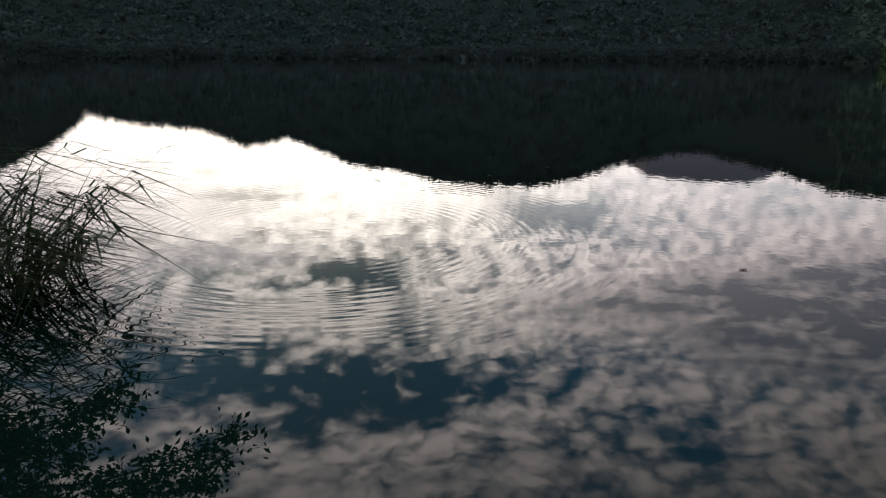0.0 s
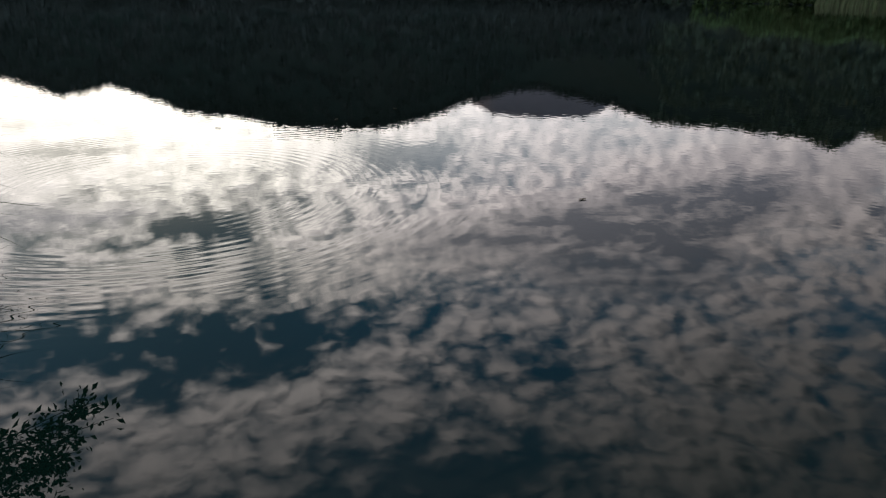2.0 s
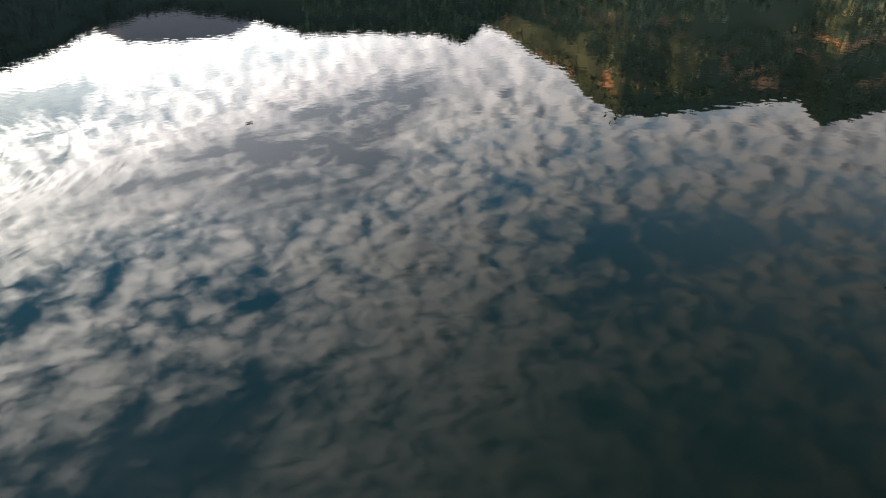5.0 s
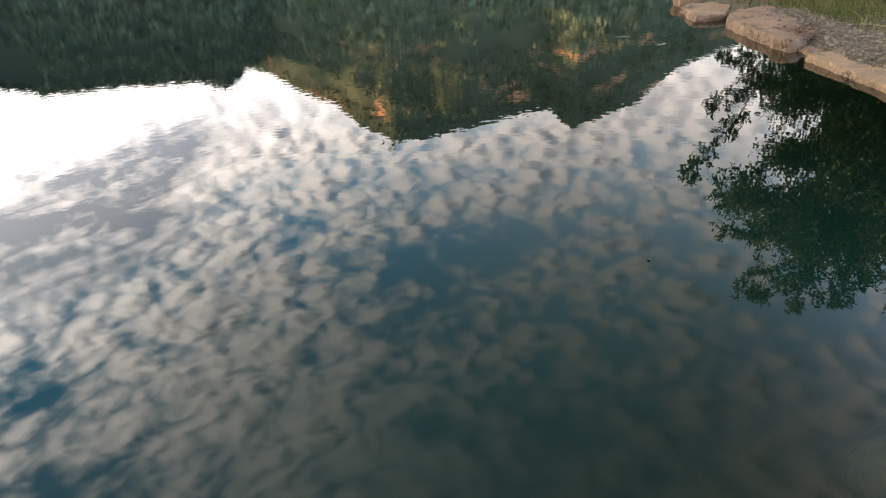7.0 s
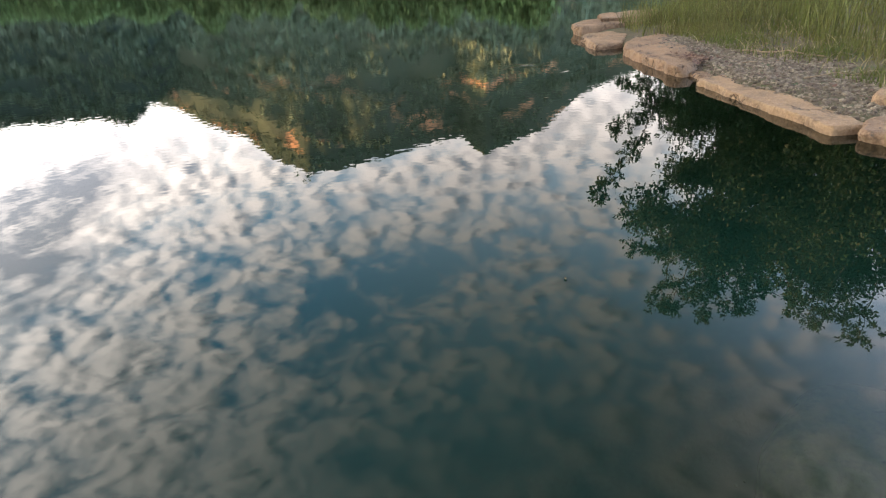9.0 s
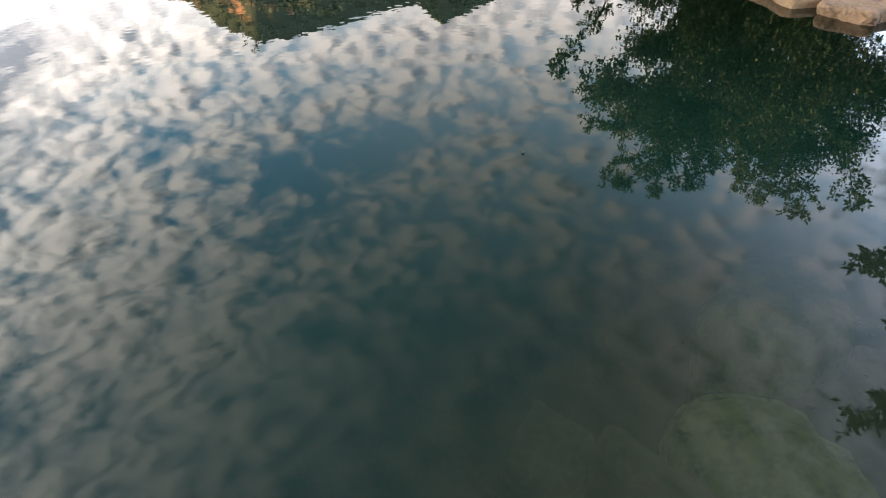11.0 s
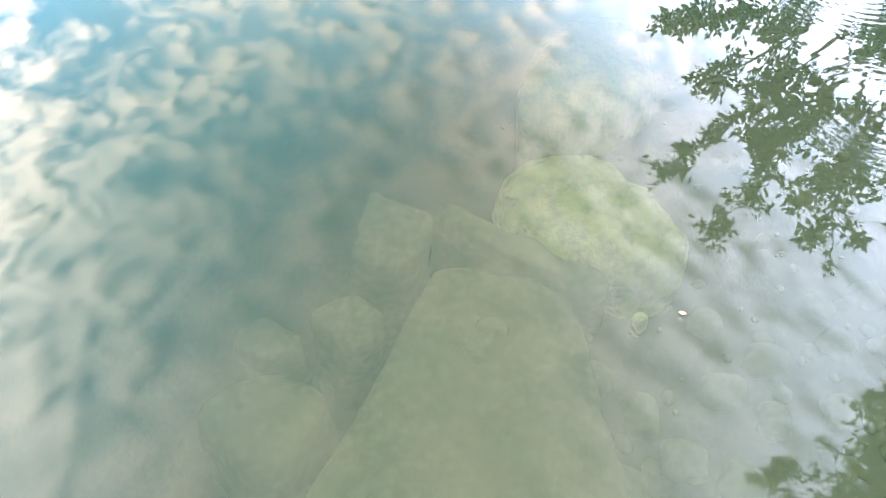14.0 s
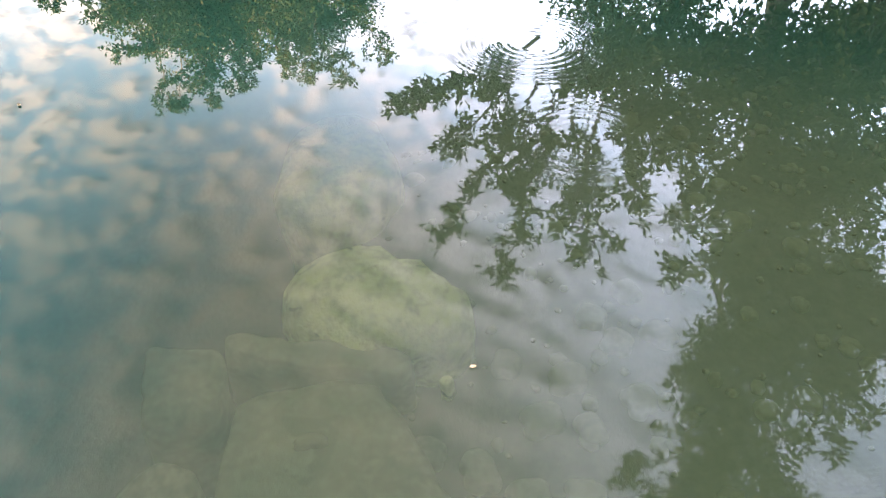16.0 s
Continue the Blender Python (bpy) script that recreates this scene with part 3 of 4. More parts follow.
EDGING = "flat stones edging the bank"
stone("edging_stone", [(9.85, 0.34), (7.22, -0.98), (7.42, -1.36), (10.35, -0.04)], -0.20, 0.085, M_SLAB, 1,
      "long pale sandstone slab lying along the water's edge", group=EDGING, grid=(70, 18, 7), rough=0.032, round_=0.13)
stone("edging_stone", [(13.1, 1.92), (10.3, 0.62), (11.3, 0.28), (15.5, 1.42)], -0.20, 0.145, M_SLAB, 2,
      "broad pale sandstone slab with leaf litter on it", group=EDGING, grid=(56, 26, 7), rough=0.045, round_=0.16, oval=0.25)
stone("edging_stone", [(15.3, 3.05), (13.3, 2.40), (13.8, 1.90), (16.5, 2.15)], -0.20, 0.11, M_SLAB, 3,
      "low flat sandstone slab half in the water", group=EDGING, grid=(36, 24, 6), rough=0.05, round_=0.13, oval=0.3)
stone("edging_stone", [(17.2, 3.65), (15.8, 3.15), (17.6, 1.75), (20.6, 2.0)], -0.20, 0.20, M_SLAB, 4,
      "flat cracked sandstone slab at the tip of the bank", group=EDGING, grid=(44, 24, 6), rough=0.06, round_=0.13, oval=0.25)
stone("edging_stone", [(18.6, 3.2), (17.1, 2.9), (18.2, 1.75), (20.6, 1.95)], 0.14, 0.28, M_SLAB, 17,
      "thin upper sandstone layer lying on a flat slab", group=EDGING, grid=(34, 18, 5), rough=0.055, round_=0.15, oval=0.25)
stone("edging_stone", [(7.06, -1.16), (6.78, -1.62), (7.45, -2.25), (7.80, -1.42)], -0.22, 0.12, M_SLAB, 5,
      "stout tapering sandstone block at the water's edge", group=EDGING, grid=(28, 28, 8), rough=0.05, oval=0.3, round_=0.2)
stone("edging_stone", [(10.66, 0.54), (10.05, 0.26), (10.5, 0.05), (11.0, 0.25)], -0.2, 0.055, M_SLAB, 6,
      "small sandstone wedge between two larger slabs", group=EDGING, grid=(10, 10, 4), rough=0.03)
stone("flat_stone", [(8.3, -1.45), (8.0, -1.80), (8.7, -2.1), (9.1, -1.65)], 0.02, 0.20, M_SLAB, 7, "flat pale stone half buried in gravel", grid=(12, 12, 4), oval=0.4)

SUNK = "stones under water"
stone("sunken_slab", [(1.72, -0.01), (1.60, -0.54), (0.36, -0.80), (0.47, 0.43)], -1.0, -0.47, M_COBBLE, 8,
      "large flat stone slab lying under green water", group=SUNK, grid=(26, 22, 5), rough=0.022, round_=0.25)
stone("sunken_ledge", [(2.11, -0.00), (1.70, -0.76), (1.59, -0.68), (2.00, 0.04)], -1.0, -0.56, M_COBBLE, 18,
      "narrow pale ledge of rock between slab and boulder under water", group=SUNK, grid=(20, 8, 4), rough=0.02, round_=0.5, oval=0.3)
stone("sunken_boulder", [(2.19, -0.10), (2.55, -0.54), (1.94, -1.27), (1.56, -0.70)], -1.1, -0.47, M_ALGAE, 9,
      "pale boulder coated with yellow-green algae under water", group=SUNK, grid=(22, 20, 6), rough=0.04, dome=0.06, oval=0.75, round_=0.6)
stone("sunken_stone", [(2.21, 0.34), (2.02, -0.01), (1.73, 0.10), (1.72, 0.40)], -1.2, -0.58, M_COBBLE, 10,
      "green stone under water beside a slab", group=SUNK, grid=(12, 12, 5), oval=0.3, round_=0.4)
stone("sunken_stone", [(1.52, 0.52), (1.61, 0.32), (1.44, 0.16), (1.27, 0.30)], -1.2, -0.60, M_COBBLE, 11,
      "rounded stone lying under water", group=SUNK, grid=(10, 10, 5), oval=0.6, round_=0.6)
stone("sunken_stone", [(1.37, 0.78), (1.49, 0.63), (1.35, 0.44), (1.23, 0.59)], -1.2, -0.60, M_COBBLE, 12,
      "rounded stone lying under water", group=SUNK, grid=(10, 10, 5), oval=0.6, round_=0.6)
stone("sunken_stone", [(1.03, 0.92), (1.21, 0.59), (1.09, 0.31), (0.71, 0.48)], -1.2, -0.62, M_COBBLE, 13,
      "broad flat-topped stone deep under green water", group=SUNK, grid=(16, 14, 5), oval=0.55, round_=0.6)
stone("sunken_boulder", [(2.73, -0.34), (3.78, -0.48), (3.86, -1.25), (2.80, -1.12)], -1.3, -0.54, M_ALGAE, 14,
      "pale yellowish boulder further out under water", group=SUNK, grid=(18, 18, 5), rough=0.035, oval=0.8, round_=0.6)
stone("cobble", [(1.37, -0.14), (1.39, -0.25), (1.33, -0.34), (1.30, -0.23)], -0.50, -0.435, M_COBBLE, 15,
      "small pale lens-shaped cobble lying on the sunken slab", group=SUNK, grid=(12, 10, 4), oval=1.0, round_=0.9, dome=0.02, rough=0.008)
stone("cobble", [(1.45, -0.76), (1.45, -0.82), (1.40, -0.81), (1.40, -0.75)], -0.56, -0.44, M_ALGAE, 16,
      "small pale cobble on the lake bed", group=SUNK, grid=(6, 6, 3), oval=1.0, round_=0.9, rough=0.012)
rng = np.random.default_rng(3)
# rounded cobbles on the shallow bed: place and radius
COBBLES = [(1.39, -0.68, 0.11), (1.34, -1.19, 0.14), (1.72, -1.63, 0.10), (1.46, -1.38, 0.12), (1.76, -1.84, 0.10), (1.68, -1.17, 0.11), (1.22, -0.86, 0.13), (1.21, -1.34, 0.11), (1.52, -1.66, 0.11), (1.04, -0.98, 0.13), (0.92, -0.76, 0.14), (0.97, -1.18, 0.12), (1.21, -1.57, 0.12), (1.23, -0.51, 0.09), (1.46, -1.82, 0.12)]
while len(COBBLES) < 42:
    x, y = rng.uniform(0.6, 3.4), rng.uniform(-2.9, -0.95)
    r = rng.uniform(0.04, 0.11)
    if all(math.hypot(x - a, y - b) > r + c + 0.02 for a, b, c in COBBLES) and math.hypot(x - 2.1, y + 0.7) > 0.75:
        COBBLES.append((x, y, r))
for k, (x, y, r) in enumerate(COBBLES):
    z = float(ground_height(x, y))
    t0 = rng.uniform(0, 90)
    cs = [(x + r * rng.uniform(1.0, 1.3) * math.cos(radians(t0 + 90 * q)), y + r * rng.uniform(0.85, 1.2) * math.sin(radians(t0 + 90 * q))) for q in range(4)]
    stone("cobble", cs, z - 0.06, z + min(r * 0.6, 0.06), M_STONE, 20 + k, "rounded cobble on the shallow lake bed", group=SUNK,
          grid=(8, 8, 4), rough=0.012, round_=0.9, oval=1.0)


# ---- gravel ----
def on_land(gen, count, box, d0, d1, fuzz=0.0):
    """count places within box whose distance inland is d0 to d1, with their ground heights."""
    got = np.zeros((0, 3))
    while len(got) < count:
        xy = np.column_stack([gen.uniform(box[0], box[1], 20000), gen.uniform(box[2], box[3], 20000)])
        d = land_distance(xy[:, 0], xy[:, 1])
        xy = xy[(d > d0) & (d < d1 + gen.normal(0, fuzz + 1e-9, 20000))]
        got = np.concatenate([got, np.column_stack([xy, ground_height(xy[:, 0], xy[:, 1]) + lumps(xy[:, 0], xy[:, 1])])])
    return got[:count]


def build_gravel(name, count, where, low, high, label, mat, seed):
    gen = np.random.default_rng(seed)
    ico = bmesh.new()
    bmesh.ops.create_icosphere(ico, subdivisions=1, radius=1.0)
    base = np.array([v.co[:] for v in ico.verts])
    tris = np.array([[v.index for v in f.verts] for f in ico.faces])
    ico.free()
    allv, allf = [], []
    for x, y, z in on_land(gen, count, where[:4], where[4], where[5], 0.25 if where[4] > 0 else 0.0):
        r = low * (high / low) ** (gen.random() ** 2)
        c, s = math.cos(a := gen.uniform(0, 6.28)), math.sin(a)
        v = base * (1 + 0.3 * (gen.random((len(base), 1)) - 0.5)) * np.array([r, r * gen.uniform(0.6, 1), r * gen.uniform(0.4, 0.7)])
        v = v @ np.array([[c, s, 0], [-s, c, 0], [0, 0, 1]]) + np.array([x, y, z + r * 0.15])
        allf.append(tris + len(base) * len(allv))
        allv.append(v)
    tagged(new(name, mesh_from(name, np.concatenate(allv), np.concatenate(allf).tolist(), mat, True)), label, "gravel", kind="stuff")


build_gravel("gravel", 15000, (6.4, 15.0, -4.2, 1.8, 0.06, 1.8), 0.008, 0.042, "loose grey and tan gravel on the bank", M_PEBBLE, 4)
build_gravel("bed_pebbles", 700, (0.0, 4.5, -5.0, -0.4, -4.0, -0.2), 0.015, 0.06, "small brown pebbles on the shallow lake bed", M_STONE, 5)


# ---- grass and reeds ----
def blades(name, roots, mat, label, category, seed, width=0.008, parent=None, kind="stuff"):
    """Curved tapering blades in one mesh: (root, height, lean vector)."""
    verts, faces = [], []
    gen = np.random.default_rng(seed)
    for p, h, lean in roots:
        a = gen.uniform(0, 6.28)
        side = Vector((math.cos(a), math.sin(a), 0)) * width * gen.uniform(0.6, 1.3)
        k = len(verts)
        for q in range(4):
            t = q / 3
            c = p + Vector((lean.x * t ** 1.8, lean.y * t ** 1.8, h * t - 0.25 * t * t * lean.length))
            w = side * (1 - t) ** 0.6
            verts += [c - w, c + w] if q < 3 else [c]
        faces += [(k, k + 1, k + 3, k + 2), (k + 2, k + 3, k + 5, k + 4), (k + 4, k + 5, k + 6)]
    me = mesh_from(name, verts, faces, mat)
    return tagged(new(name, me), label, category, kind=kind)


def scatter(count, box, d0, d1, h0, h1, seed, clump=0.5):
    gen = np.random.default_rng(seed)
    out = []
    for x, y, z in on_land(gen, count * 3, box, d0, d1):
        thick = noise.noise(Vector((x, y, seed)) * 0.9)
        if thick < clump * (gen.random() - 0.5):
            continue
        h = gen.uniform(h0, h1) * (1 + 0.4 * thick)
        a = gen.uniform(0, 6.28)
        lean = Vector((math.cos(a), math.sin(a), 0)) * h * gen.uniform(0.1, 0.6)
        out.append((Vector((x, y, z - 0.02)), h, lean))
        if len(out) == count:
            break
    return out


blades("tall_grass", scatter(15000, (12.5, 48, -14, 4), 2.6, 14, 0.35, 1.25, 7), M_GRASS, "tall green and straw-coloured bank grass", "grass", 7, 0.011)
blades("short_grass", scatter(26000, (6.5, 24, -9, 3), 1.2, 5, 0.05, 0.26, 8, 0.9), M_GRASS, "short patchy grass on the bank", "grass", 8, 0.007)
blades("edge_grass", scatter(3500, (14.8, 30, -2, 3.6), 0.6, 3.2, 0.15, 0.75, 9), M_GRASS, "green grass tuft behind the edging stones", "grass", 9, 0.010)


M_STRAW = surface("dry_straw", [(0.26, 0.20, 0.10), (0.18, 0.14, 0.07), (0.32, 0.26, 0.15)], 3.0, 20.0, 0.8, 0.0, per_island=0.3)
M_LITTER = surface("brown_leaf_litter", [(0.10, 0.045, 0.03), (0.06, 0.035, 0.025), (0.15, 0.08, 0.05)], 6.0, 30.0, 0.8, 0.0, per_island=0.5)
blades("dry_stalks", [(p, h * 0.6, lean * 1.9) for p, h, lean in scatter(1100, (8.5, 24, -7, 3), 1.2, 4.5, 0.20, 0.60, 15, 1.2)], M_STRAW,
       "dry straw-coloured stalks bent over in the grass", "grass", 16, 0.008)


def build_litter():
    gen = np.random.default_rng(17)
    verts, faces = [], []
    for _ in range(420):
        on_slab = gen.random() < 0.6
        x, y = (gen.normal(11.3, 0.45), gen.normal(0.48, 0.16)) if on_slab else (gen.uniform(8.4, 14.0), gen.uniform(-1.8, 0.6))
        if land_distance(np.array([x]), np.array([y]))[0] < 0.05:
            continue
        z = max(0.165 if on_slab else 0.0, float(ground_height(x, y)) + 0.05)
        a, r = gen.uniform(0, 6.28), gen.uniform(0.02, 0.05)
        u, v = Vector((math.cos(a), math.sin(a), gen.uniform(-0.3, 0.3))) * r, Vector((-math.sin(a), math.cos(a), gen.uniform(-0.4, 0.4))) * r * 0.5
        c, k = Vector((x, y, z)), len(verts)
        verts += [c - u, c + v - u * 0.1, c + u, c - v - u * 0.1]
        faces += [(k, k + 1, k + 2), (k, k + 2, k + 3)]
    tagged(new("leaf_litter", mesh_from("leaf_litter", verts, faces, M_LITTER)), "reddish brown dead leaves scattered on a slab and gravel", "leaves", kind="stuff")


build_litter()


def build_reeds():
    gen = np.random.default_rng(21)
    roots = []
    for k in range(230):
        far = gen.random() ** 1.3
        p = Vector((-3.0 - 1.7 * far, gen.uniform(3.9, 5.5), -0.15))
        h = gen.uniform(0.55, 1.30) + 0.38 * far
        lean = Vector((gen.uniform(0.25, 1.05), gen.uniform(-0.30, 0.25), 0)) * h
        roots.append((p, h, lean))
        # long leaves springing from the stem, arching over and hanging
        for _ in range(5):
            t = gen.uniform(0.25, 1.0)
            q = p + Vector((lean.x * t ** 1.8, lean.y * t ** 1.8, h * t - 0.25 * t * t * lean.length))
            out = gen.uniform(0.35, 0.85)
            a = gen.normal(0, 0.6) if gen.random() < 0.85 else gen.uniform(0, 6.28)
            roots.append((q, gen.uniform(-0.16, 0.22), Vector((math.cos(a), math.sin(a), 0)) * out))
    blades("reed_clump", roots, M_REED, "dark clump of reeds leaning over the water", "reeds", 22, 0.012)


build_reeds()


# ---- trees ----
def tube(bm, points, radii, sides=7):
    rings = []
    for k, (p, r) in enumerate(zip(points, radii)):
        t = (points[min(k + 1, len(points) - 1)] - points[max(k - 1, 0)]).normalized()
        u = t.orthogonal().normalized()
        v = t.cross(u)
        rings.append([bm.verts.new(p + (u * math.cos(6.2832 * q / sides) + v * math.sin(6.2832 * q / sides)) * r) for q in range(sides)])
    for a, b in zip(rings, rings[1:]):
        for q in range(sides):
            bm.faces.new([a[q], a[(q + 1) % sides], b[(q + 1) % sides], b[q]])
    bm.faces.new(rings[-1])


def bm_mesh(name, bm, mat):
    for face in bm.faces:
        face.smooth = True
    me = bpy.data.meshes.new(name)
    bm.to_mesh(me)
    bm.free()
    me.materials.append(mat)
    return me


def bow(a, b, sag, wob, gen, n=7):
    pts = []
    for k in range(n):
        t = k / (n - 1)
        j = Vector(gen.normal(0, wob, 3)) * math.sin(math.pi * t)
        pts.append(a.lerp(b, t) + Vector((0, 0, sag * math.sin(math.pi * t))) + j)
    return pts


def tree(name, base, fork, lobes, leaf, leaves_per, mat, label, seed, trunk_r=0.16, droop=0.5, twigs=26, loose=0.10, sprays=()):
    """base, fork: foot and head of the trunk; lobes: (centre, radius) of leafy masses, each on its own limb;
    sprays: (root, tip, half width) of long leafy shoots that stand out from the crown."""
    gen = np.random.default_rng(seed)
    root = tagged(new(name), label, "tree")
    root.location = base
    inv = Matrix.Translation(-base)
    bm = bmesh.new()
    pts = bow(base - Vector((0, 0, 0.2)), fork, 0, 0.08, gen, 8)
    tube(bm, [inv @ p for p in pts], [trunk_r * (1.25 - 0.6 * k / 7) for k in range(8)], 9)
    part("trunk", bm_mesh("trunk", bm, M_BARK), root, "grey furrowed trunk")
    verts, faces = [], []

    def leafy(twig, count, spread):
        """Small pointed leaves along a twig."""
        m = len(twig) - 1
        for _ in range(count):
            t = gen.random() ** 0.6
            k = min(int(t * m), m - 1)
            c = inv @ (twig[k].lerp(twig[k + 1], t * m - k) + Vector(gen.normal(0, spread, 3)))
            u = Vector(gen.normal(0, 1, 3)) + (twig[-1] - twig[0]).normalized() * 0.8
            u.normalize()
            v = u.orthogonal().normalized()
            v = (v * math.cos(a := gen.uniform(0, 6.28)) + u.cross(v) * math.sin(a))
            s = leaf * gen.uniform(0.6, 1.25)
            i = len(verts)
            lift = u.cross(v) * s * 0.12
            verts.extend([c, c + u * s * 0.5 + v * s * 0.25 + lift, c + u * s, c + u * s * 0.5 - v * s * 0.25 + lift])
            faces.extend([(i, i + 1, i + 2), (i, i + 2, i + 3)])

    for centre, radius in lobes:
        bm = bmesh.new()
        start = base.lerp(fork, gen.uniform(0.6, 1.0))
        limb = bow(start, centre, 0.15 * (centre - start).length, 0.06, gen)
        tube(bm, [inv @ p for p in limb], [trunk_r * 0.32 * (1 - 0.85 * k / 6) for k in range(7)], 6)
        for _ in range(max(5, int(twigs * radius ** 1.6))):
            way = Vector(gen.normal(0, 1, 3)).normalized()
            way.z *= 0.8
            tip = centre + way * radius * gen.uniform(0.55, 1.15) + Vector((0, 0, -droop * radius * gen.uniform(0, 0.6)))
            from_ = limb[int(gen.integers(3, 7))].lerp(centre, 0.5)
            twig = bow(from_, tip, 0.08 * radius, 0.02 * radius, gen, 5)
            tube(bm, [inv @ p for p in twig], [0.012 * (1 - 0.17 * k) for k in range(5)], 3)
            leafy(twig, leaves_per, loose * radius ** 0.5 + leaf * 0.4)
        part("limb", bm_mesh("limb", bm, M_BARK), root)
    for from_, tip, width in sprays:
        bm = bmesh.new()
        long = (tip - from_).length
        shoot = bow(from_, tip, 0.06 * long, 0.02 * long, gen, 9)
        tube(bm, [inv @ p for p in shoot], [0.02 * (1 - 0.1 * k) for k in range(9)], 5)
        ahead = (tip - from_).normalized()
        for _ in range(int(9 + 5.0 * long / width)):
            t = gen.uniform(0.1, 1.0)
            k = min(int(t * 8), 7)
            foot = shoot[k].lerp(shoot[k + 1], t * 8 - k)
            side = Vector(gen.normal(0, 1, 3))
            side = (side - ahead * side.dot(ahead)).normalized()
            way = (side + ahead * gen.uniform(0.4, 1.1)) * width * gen.uniform(0.35, 1.0) * (1.15 - 0.6 * t)
            twig = bow(foot, foot + way, 0.05 * width, 0.02 * width, gen, 4)
            tube(bm, [inv @ p for p in twig], [0.008 * (1 - 0.2 * k) for k in range(4)], 3)
            leafy(twig, int(9 + 5.0 * way.length / leaf), leaf * 0.35)
        part("bough", bm_mesh("bough", bm, M_BARK), root)
    part("crown", mesh_from("crown", verts, faces, mat), root, "loose crown of small green leaves")
    return root


def mirrored(az, el, d):
    """A place at the distance d that the water shows at az, el below the level."""
    return polar(az, d, d * math.tan(radians(el)) - 1.65)


BACK = [(87.2, 12.3, 20.2, 0.77), (87.5, 16.1, 20.8, 0.73), (89.9, 19.8, 21.5, 1.06), (89.9, 23.1, 20.3, 0.74), (91.8, 16.2, 21.0, 1.39), (92.6, 21.2, 21.7, 1.13),
        (95.3, 21.6, 20.5, 0.83), (95.9, 17.8, 21.2, 1.42), (94.1, 12.3, 21.8, 1.59), (98.3, 22.3, 20.7, 0.92), (90.6, 11.3, 21.3, 1.06), (100.2, 19.1, 20.2, 1.44),
        (98.6, 13.4, 20.8, 1.77), (88.6, 21.5, 20.2, 1.05), (92.5, 21.6, 20.8, 1.26), (100.4, 21.9, 21.5, 1.13), (97.1, 19.5, 20.3, 1.54), (103.8, 21.2, 21.0, 0.84),
        (85.4, 19.8, 21.7, 0.78), (101.1, 16.6, 20.5, 1.76), (92.7, 15.6, 21.2, 1.98), (105.5, 17.2, 21.8, 1.37),
        (86.8, 9.3, 20.5, 0.69), (89.9, 8.8, 20.8, 0.70), (85.2, 8.9, 21.1, 0.41), (92.7, 10.0, 21.4, 1.03), (88.7, 10.5, 20.5, 0.74), (96.8, 12.8, 20.8, 1.43), (85.2, 10.9, 21.1, 0.51), (94.1, 13.9, 21.4, 1.22), (91.3, 13.3, 20.5, 1.00)]
# root and tip (azimuth, elevation each), distance, half width
BACK_SPRAYS = [(85.0, 11.5, 80.5, 18.8, 20.0, 0.46), (85.7, 10.6, 81.5, 13.1, 20.5, 0.39), (85.1, 9.0, 82.1, 9.5, 21.0, 0.42), (87.4, 17.0, 83.5, 18.8, 20.1, 0.60), (88.7, 20.8, 85.5, 22.6, 20.6, 0.71),
               (89.0, 22.5, 87.5, 27.4, 21.1, 0.75), (90.1, 22.8, 90.5, 26.9, 20.2, 0.79), (92.3, 21.7, 93.2, 26.6, 20.7, 0.89), (94.6, 21.3, 94.9, 24.9, 21.2, 0.90), (97.1, 21.7, 99.5, 26.5, 20.4, 0.95),
               (98.8, 21.0, 101.2, 25.4, 20.8, 0.88), (95.8, 21.1, 97.2, 25.1, 20.0, 0.73), (87.3, 21.3, 86.8, 27.0, 20.0, 0.78), (90.6, 22.2, 90.2, 27.4, 20.5, 0.69), (94.9, 21.0, 92.9, 25.5, 21.0, 0.81),
               (100.4, 21.9, 98.3, 26.2, 20.1, 0.86), (102.7, 22.4, 102.3, 26.9, 20.6, 0.77), (104.2, 21.6, 106.1, 25.2, 21.1, 0.74), (86.0, 19.9, 83.5, 19.5, 20.2, 0.61), (88.7, 21.1, 84.1, 22.5, 20.7, 0.63)]
NEAR = [(128.0, 22.3, 6.0, 0.58), (134.9, 23.0, 6.2, 0.73), (141.8, 24.2, 6.3, 0.89), (145.3, 31.4, 6.0, 0.84), (145.8, 38.0, 6.2, 0.77), (150.5, 37.2, 6.4, 0.75),
        (148.1, 44.2, 6.1, 0.70), (152.7, 41.8, 6.2, 0.66), (146.0, 47.8, 6.4, 0.57), (149.9, 51.0, 6.1, 0.65), (134.8, 29.1, 6.3, 0.51), (129.7, 28.1, 6.0, 0.43),
        (148.8, 28.6, 6.2, 0.79), (145.9, 21.3, 6.3, 0.77), (125.1, 25.1, 6.0, 0.37), (150.5, 55.5, 6.2, 0.82), (159.2, 55.4, 6.4, 1.01), (140.4, 32.3, 6.1, 0.51),
        (154.7, 37.7, 6.2, 0.59)]
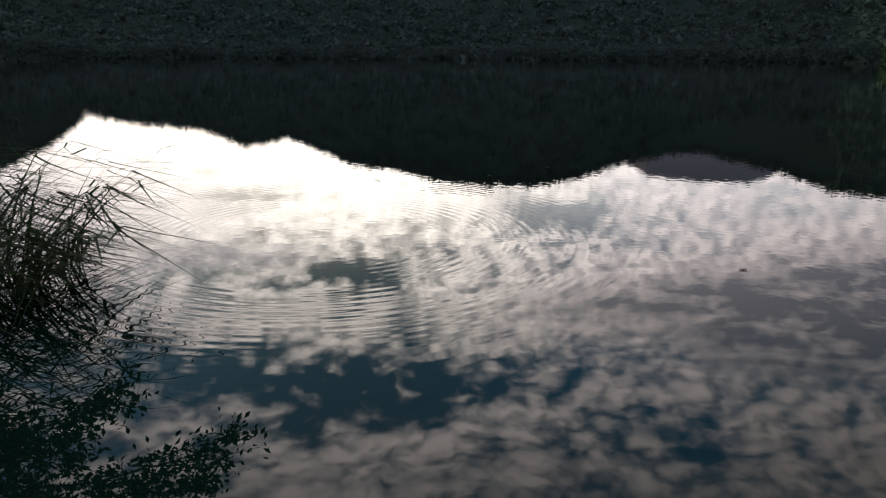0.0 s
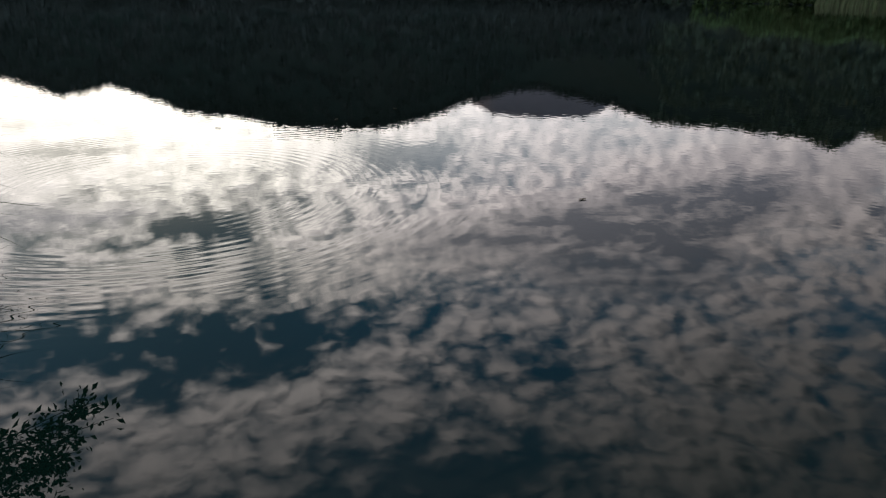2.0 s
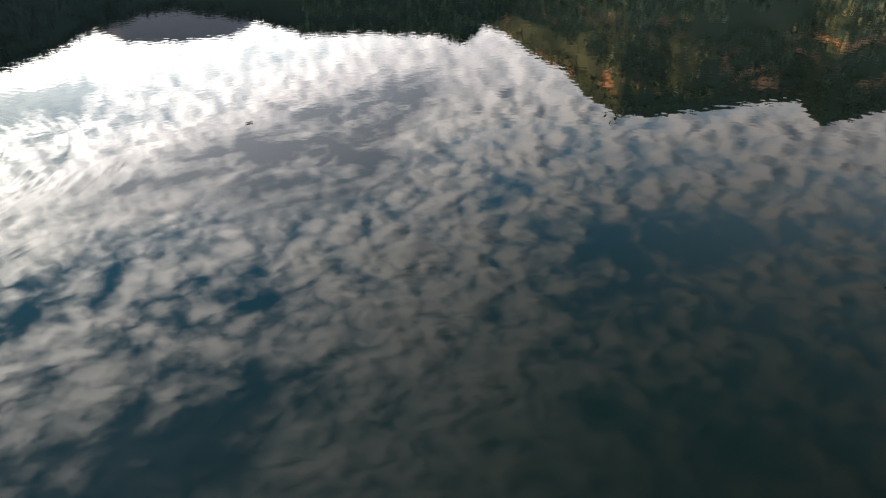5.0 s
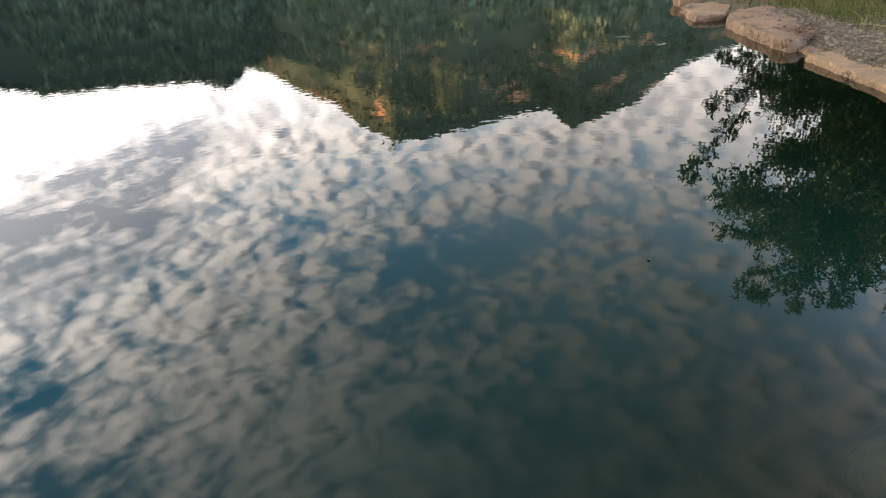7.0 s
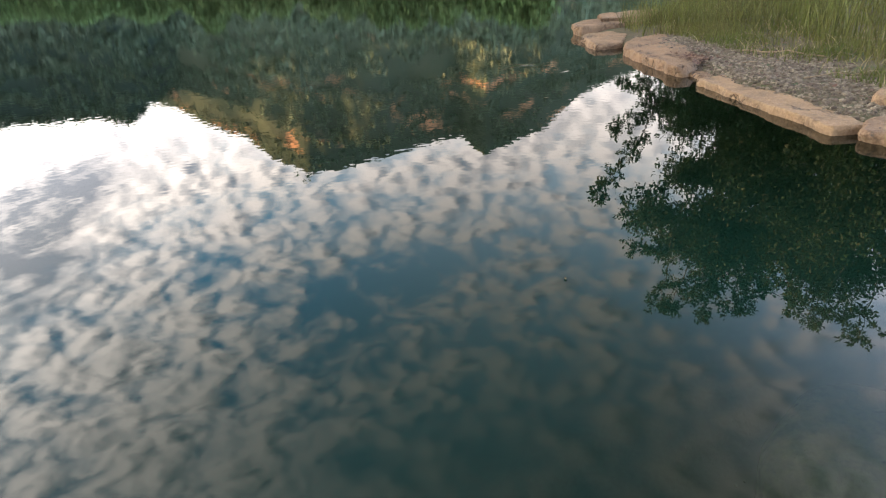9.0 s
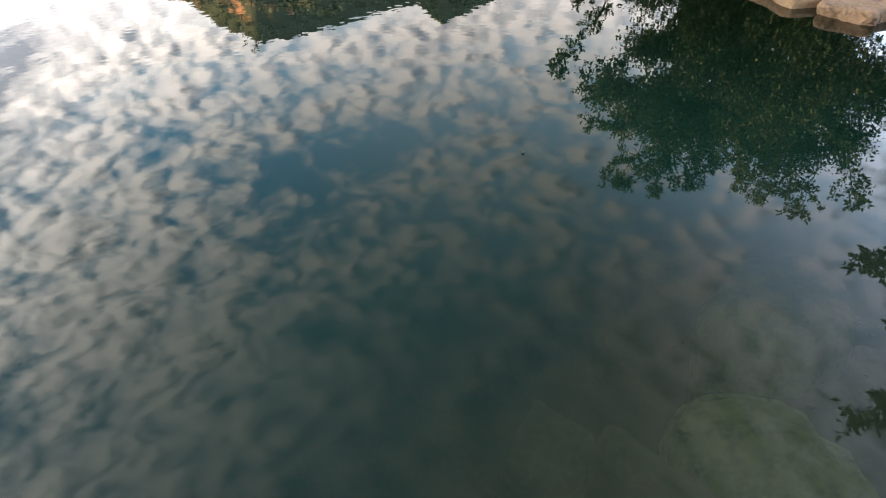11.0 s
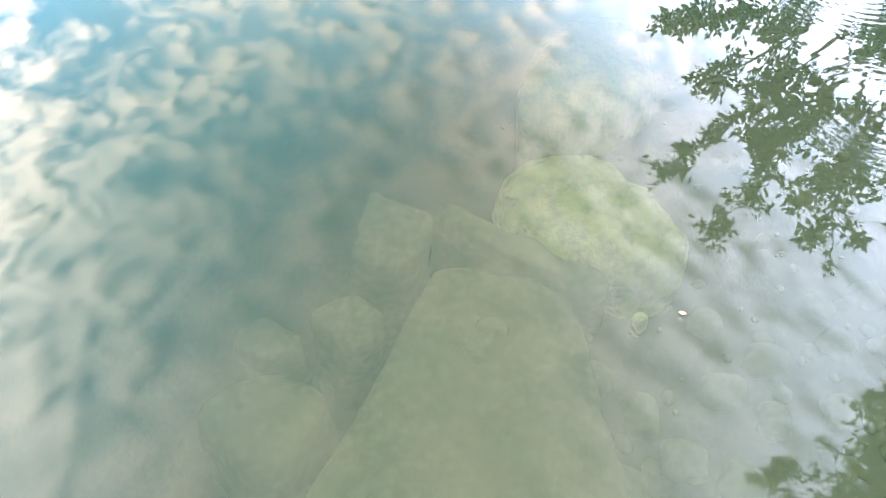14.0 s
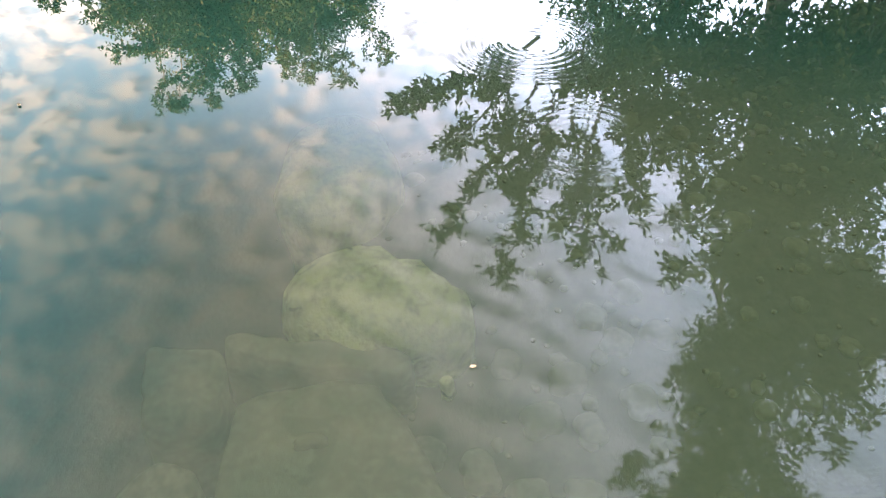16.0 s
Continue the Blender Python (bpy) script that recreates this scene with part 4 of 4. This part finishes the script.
NEAR_SPRAYS = [(121.4, 23.3, 107.7, 29.2, 5.9, 0.19), (120.1, 25.5, 112.8, 32.9, 6.1, 0.34), (121.7, 26.7, 112.2, 39.8, 6.2, 0.30), (123.0, 28.0, 119.0, 43.4, 6.0, 0.31), (124.6, 28.7, 129.8, 40.2, 6.1, 0.47),
               (123.8, 27.5, 119.1, 35.9, 6.2, 0.36), (127.3, 28.9, 126.0, 38.3, 6.0, 0.33), (130.7, 28.4, 132.6, 35.9, 6.1, 0.32), (133.9, 27.9, 137.1, 35.8, 6.3, 0.45), (145.8, 35.7, 137.2, 39.8, 6.0, 0.26),
               (148.2, 39.5, 141.0, 43.9, 6.2, 0.37), (149.5, 42.7, 140.6, 47.8, 5.9, 0.43), (150.2, 47.6, 138.7, 56.0, 6.1, 0.56), (151.4, 50.4, 142.3, 57.3, 6.2, 0.57), (147.7, 42.5, 158.1, 47.0, 6.0, 0.48),
               (149.1, 40.1, 158.9, 43.3, 6.1, 0.46), (147.7, 44.8, 156.1, 51.1, 6.2, 0.55), (151.2, 36.5, 157.6, 39.9, 6.0, 0.46)]


def shoots(rows):
    return [(mirrored(a0, e0, d), mirrored(a1, e1, d * 0.98), w) for a0, e0, a1, e1, d, w in rows]


tree("bank_tree", Vector((21.8, -3.0, 0.4)), Vector((21.6, -2.7, 2.6)), [(mirrored(*row[:3]), row[3]) for row in BACK], 0.13, 62, M_LEAF2,
     "broad leafy green tree standing behind the bank grass", 31, 0.16, 0.1, 56, 0.10, shoots(BACK_SPRAYS))
tree("shore_tree", Vector((5.5, -6.4, 0.1)), Vector((5.2, -6.0, 2.2)), [(mirrored(*row[:3]), row[3]) for row in NEAR], 0.085, 40, M_LEAF,
     "leafy green tree with long boughs reaching over the water", 32, 0.14, 0.1, 110, 0.05, shoots(NEAR_SPRAYS))
LEFT = [(-19.5, 30.5, 9, 0.40), (-22.5, 32.5, 9, 0.60), (-28.5, 26.0, 9.5, 0.40), (-27.0, 33, 9, 0.55), (-32.5, 27.5, 9.5, 0.75), (-34, 32, 9, 0.9), (-30.5, 36, 9, 0.8),
        (-37, 27, 10, 0.9), (-25, 36, 8.6, 0.5)]
tree("overhanging_tree", Vector((-9.0, 7.6, 0.2)), Vector((-8.4, 7.8, 3.0)), [(mirrored(a, e, d), r) for a, e, d, r in LEFT], 0.12, 38, M_LEAF2,
     "dark tree reaching out over the water", 33, 0.10, 0.4, 36)
SHRUBS = [(6.9, -5.2, 1.2), (5.0, -7.2, 1.3), (3.2, -7.8, 1.2), (8.5, -6.0, 1.5)]
for k, (x, y, r) in enumerate(SHRUBS):
    tree("shrub", Vector((x, y, 0.15)), Vector((x, y, 0.6)), [(Vector((x + 0.5 * math.cos(q * 2.1), y + 0.5 * math.sin(q * 2.1), 0.7 + 0.35 * q)), r * 0.6) for q in range(4)],
         0.09, 26, M_LEAF, "bushy green shrub on the bank", 40 + k, 0.05, 0.2, 50)


# ---- driftwood on the bank ----
def stick(a, b, r, seed, label):
    gen = np.random.default_rng(seed)
    bm = bmesh.new()
    a, b = Vector(a), Vector(b)
    a.z = float(ground_height(a.x, a.y)) + r + 0.03
    b.z = float(ground_height(b.x, b.y)) + r + 0.03
    pts = bow(a, b, 0.0, (b - a).length * 0.02, gen, 8)
    tube(bm, pts, [r * (1.1 - 0.07 * k) for k in range(8)], 6)
    tagged(new("stick", bm_mesh("stick", bm, M_WOOD)), label, "driftwood", "sticks on the bank")


for k, (a, b, r) in enumerate([((12.2, -0.2, 0), (11.4, -1.3, 0), 0.02), ((13.4, -1.6, 0), (12.9, -3.2, 0), 0.025), ((10.9, -0.2, 0), (11.6, -0.9, 0), 0.015),
                               ((9.6, -0.9, 0), (10.1, -1.8, 0), 0.013), ((14.6, 0.6, 0), (14.2, -0.6, 0), 0.02), ((8.6, -2.0, 0), (9.0, -2.9, 0), 0.014)]):
    stick(a, b, r * 0.6, 60 + k, "bleached bare stick lying on the gravel bank")


# ---- small things afloat ----
def floating_leaf(x, y, size, turn, mat):
    bm = bmesh.new()
    n = 9
    rim = []
    for k in range(n):
        t = k / (n - 1)
        w = size * 0.28 * math.sin(math.pi * t) ** 0.8
        rim.append((size * (t - 0.5), w, 0.004 + size * 0.10 * abs(t - 0.5)))
    mid = [bm.verts.new((a, 0, 0.002)) for a, w, z in rim]
    for sign in (1, -1):
        edge = [bm.verts.new((a, sign * w, z)) for a, w, z in rim]
        for k in range(n - 1):
            quad = [mid[k], mid[k + 1], edge[k + 1], edge[k]]
            bm.faces.new(quad if sign > 0 else quad[::-1])
    bmesh.ops.remove_doubles(bm, verts=bm.verts, dist=0.0005)
    ob = new("floating_leaf", bm_mesh("floating_leaf", bm, mat))
    ob.matrix_world = pose(x, y, 0.002, 0, 0, turn)
    tagged(ob, "small fallen leaf floating on the lake", "leaf", "leaves afloat on the lake")


for k, (x, y, size) in enumerate([(2.42, 5.22, 0.07), (1.11, -0.75, 0.022), (-0.9, 9.2, 0.09), (0.65, 9.6, 0.08), (1.6, 10.4, 0.08), (3.4, 0.7, 0.03), (8.6, 2.1, 0.06)]):
    floating_leaf(x, y, size, 77 * k, M_WOOD if k == 1 else M_EARTH)
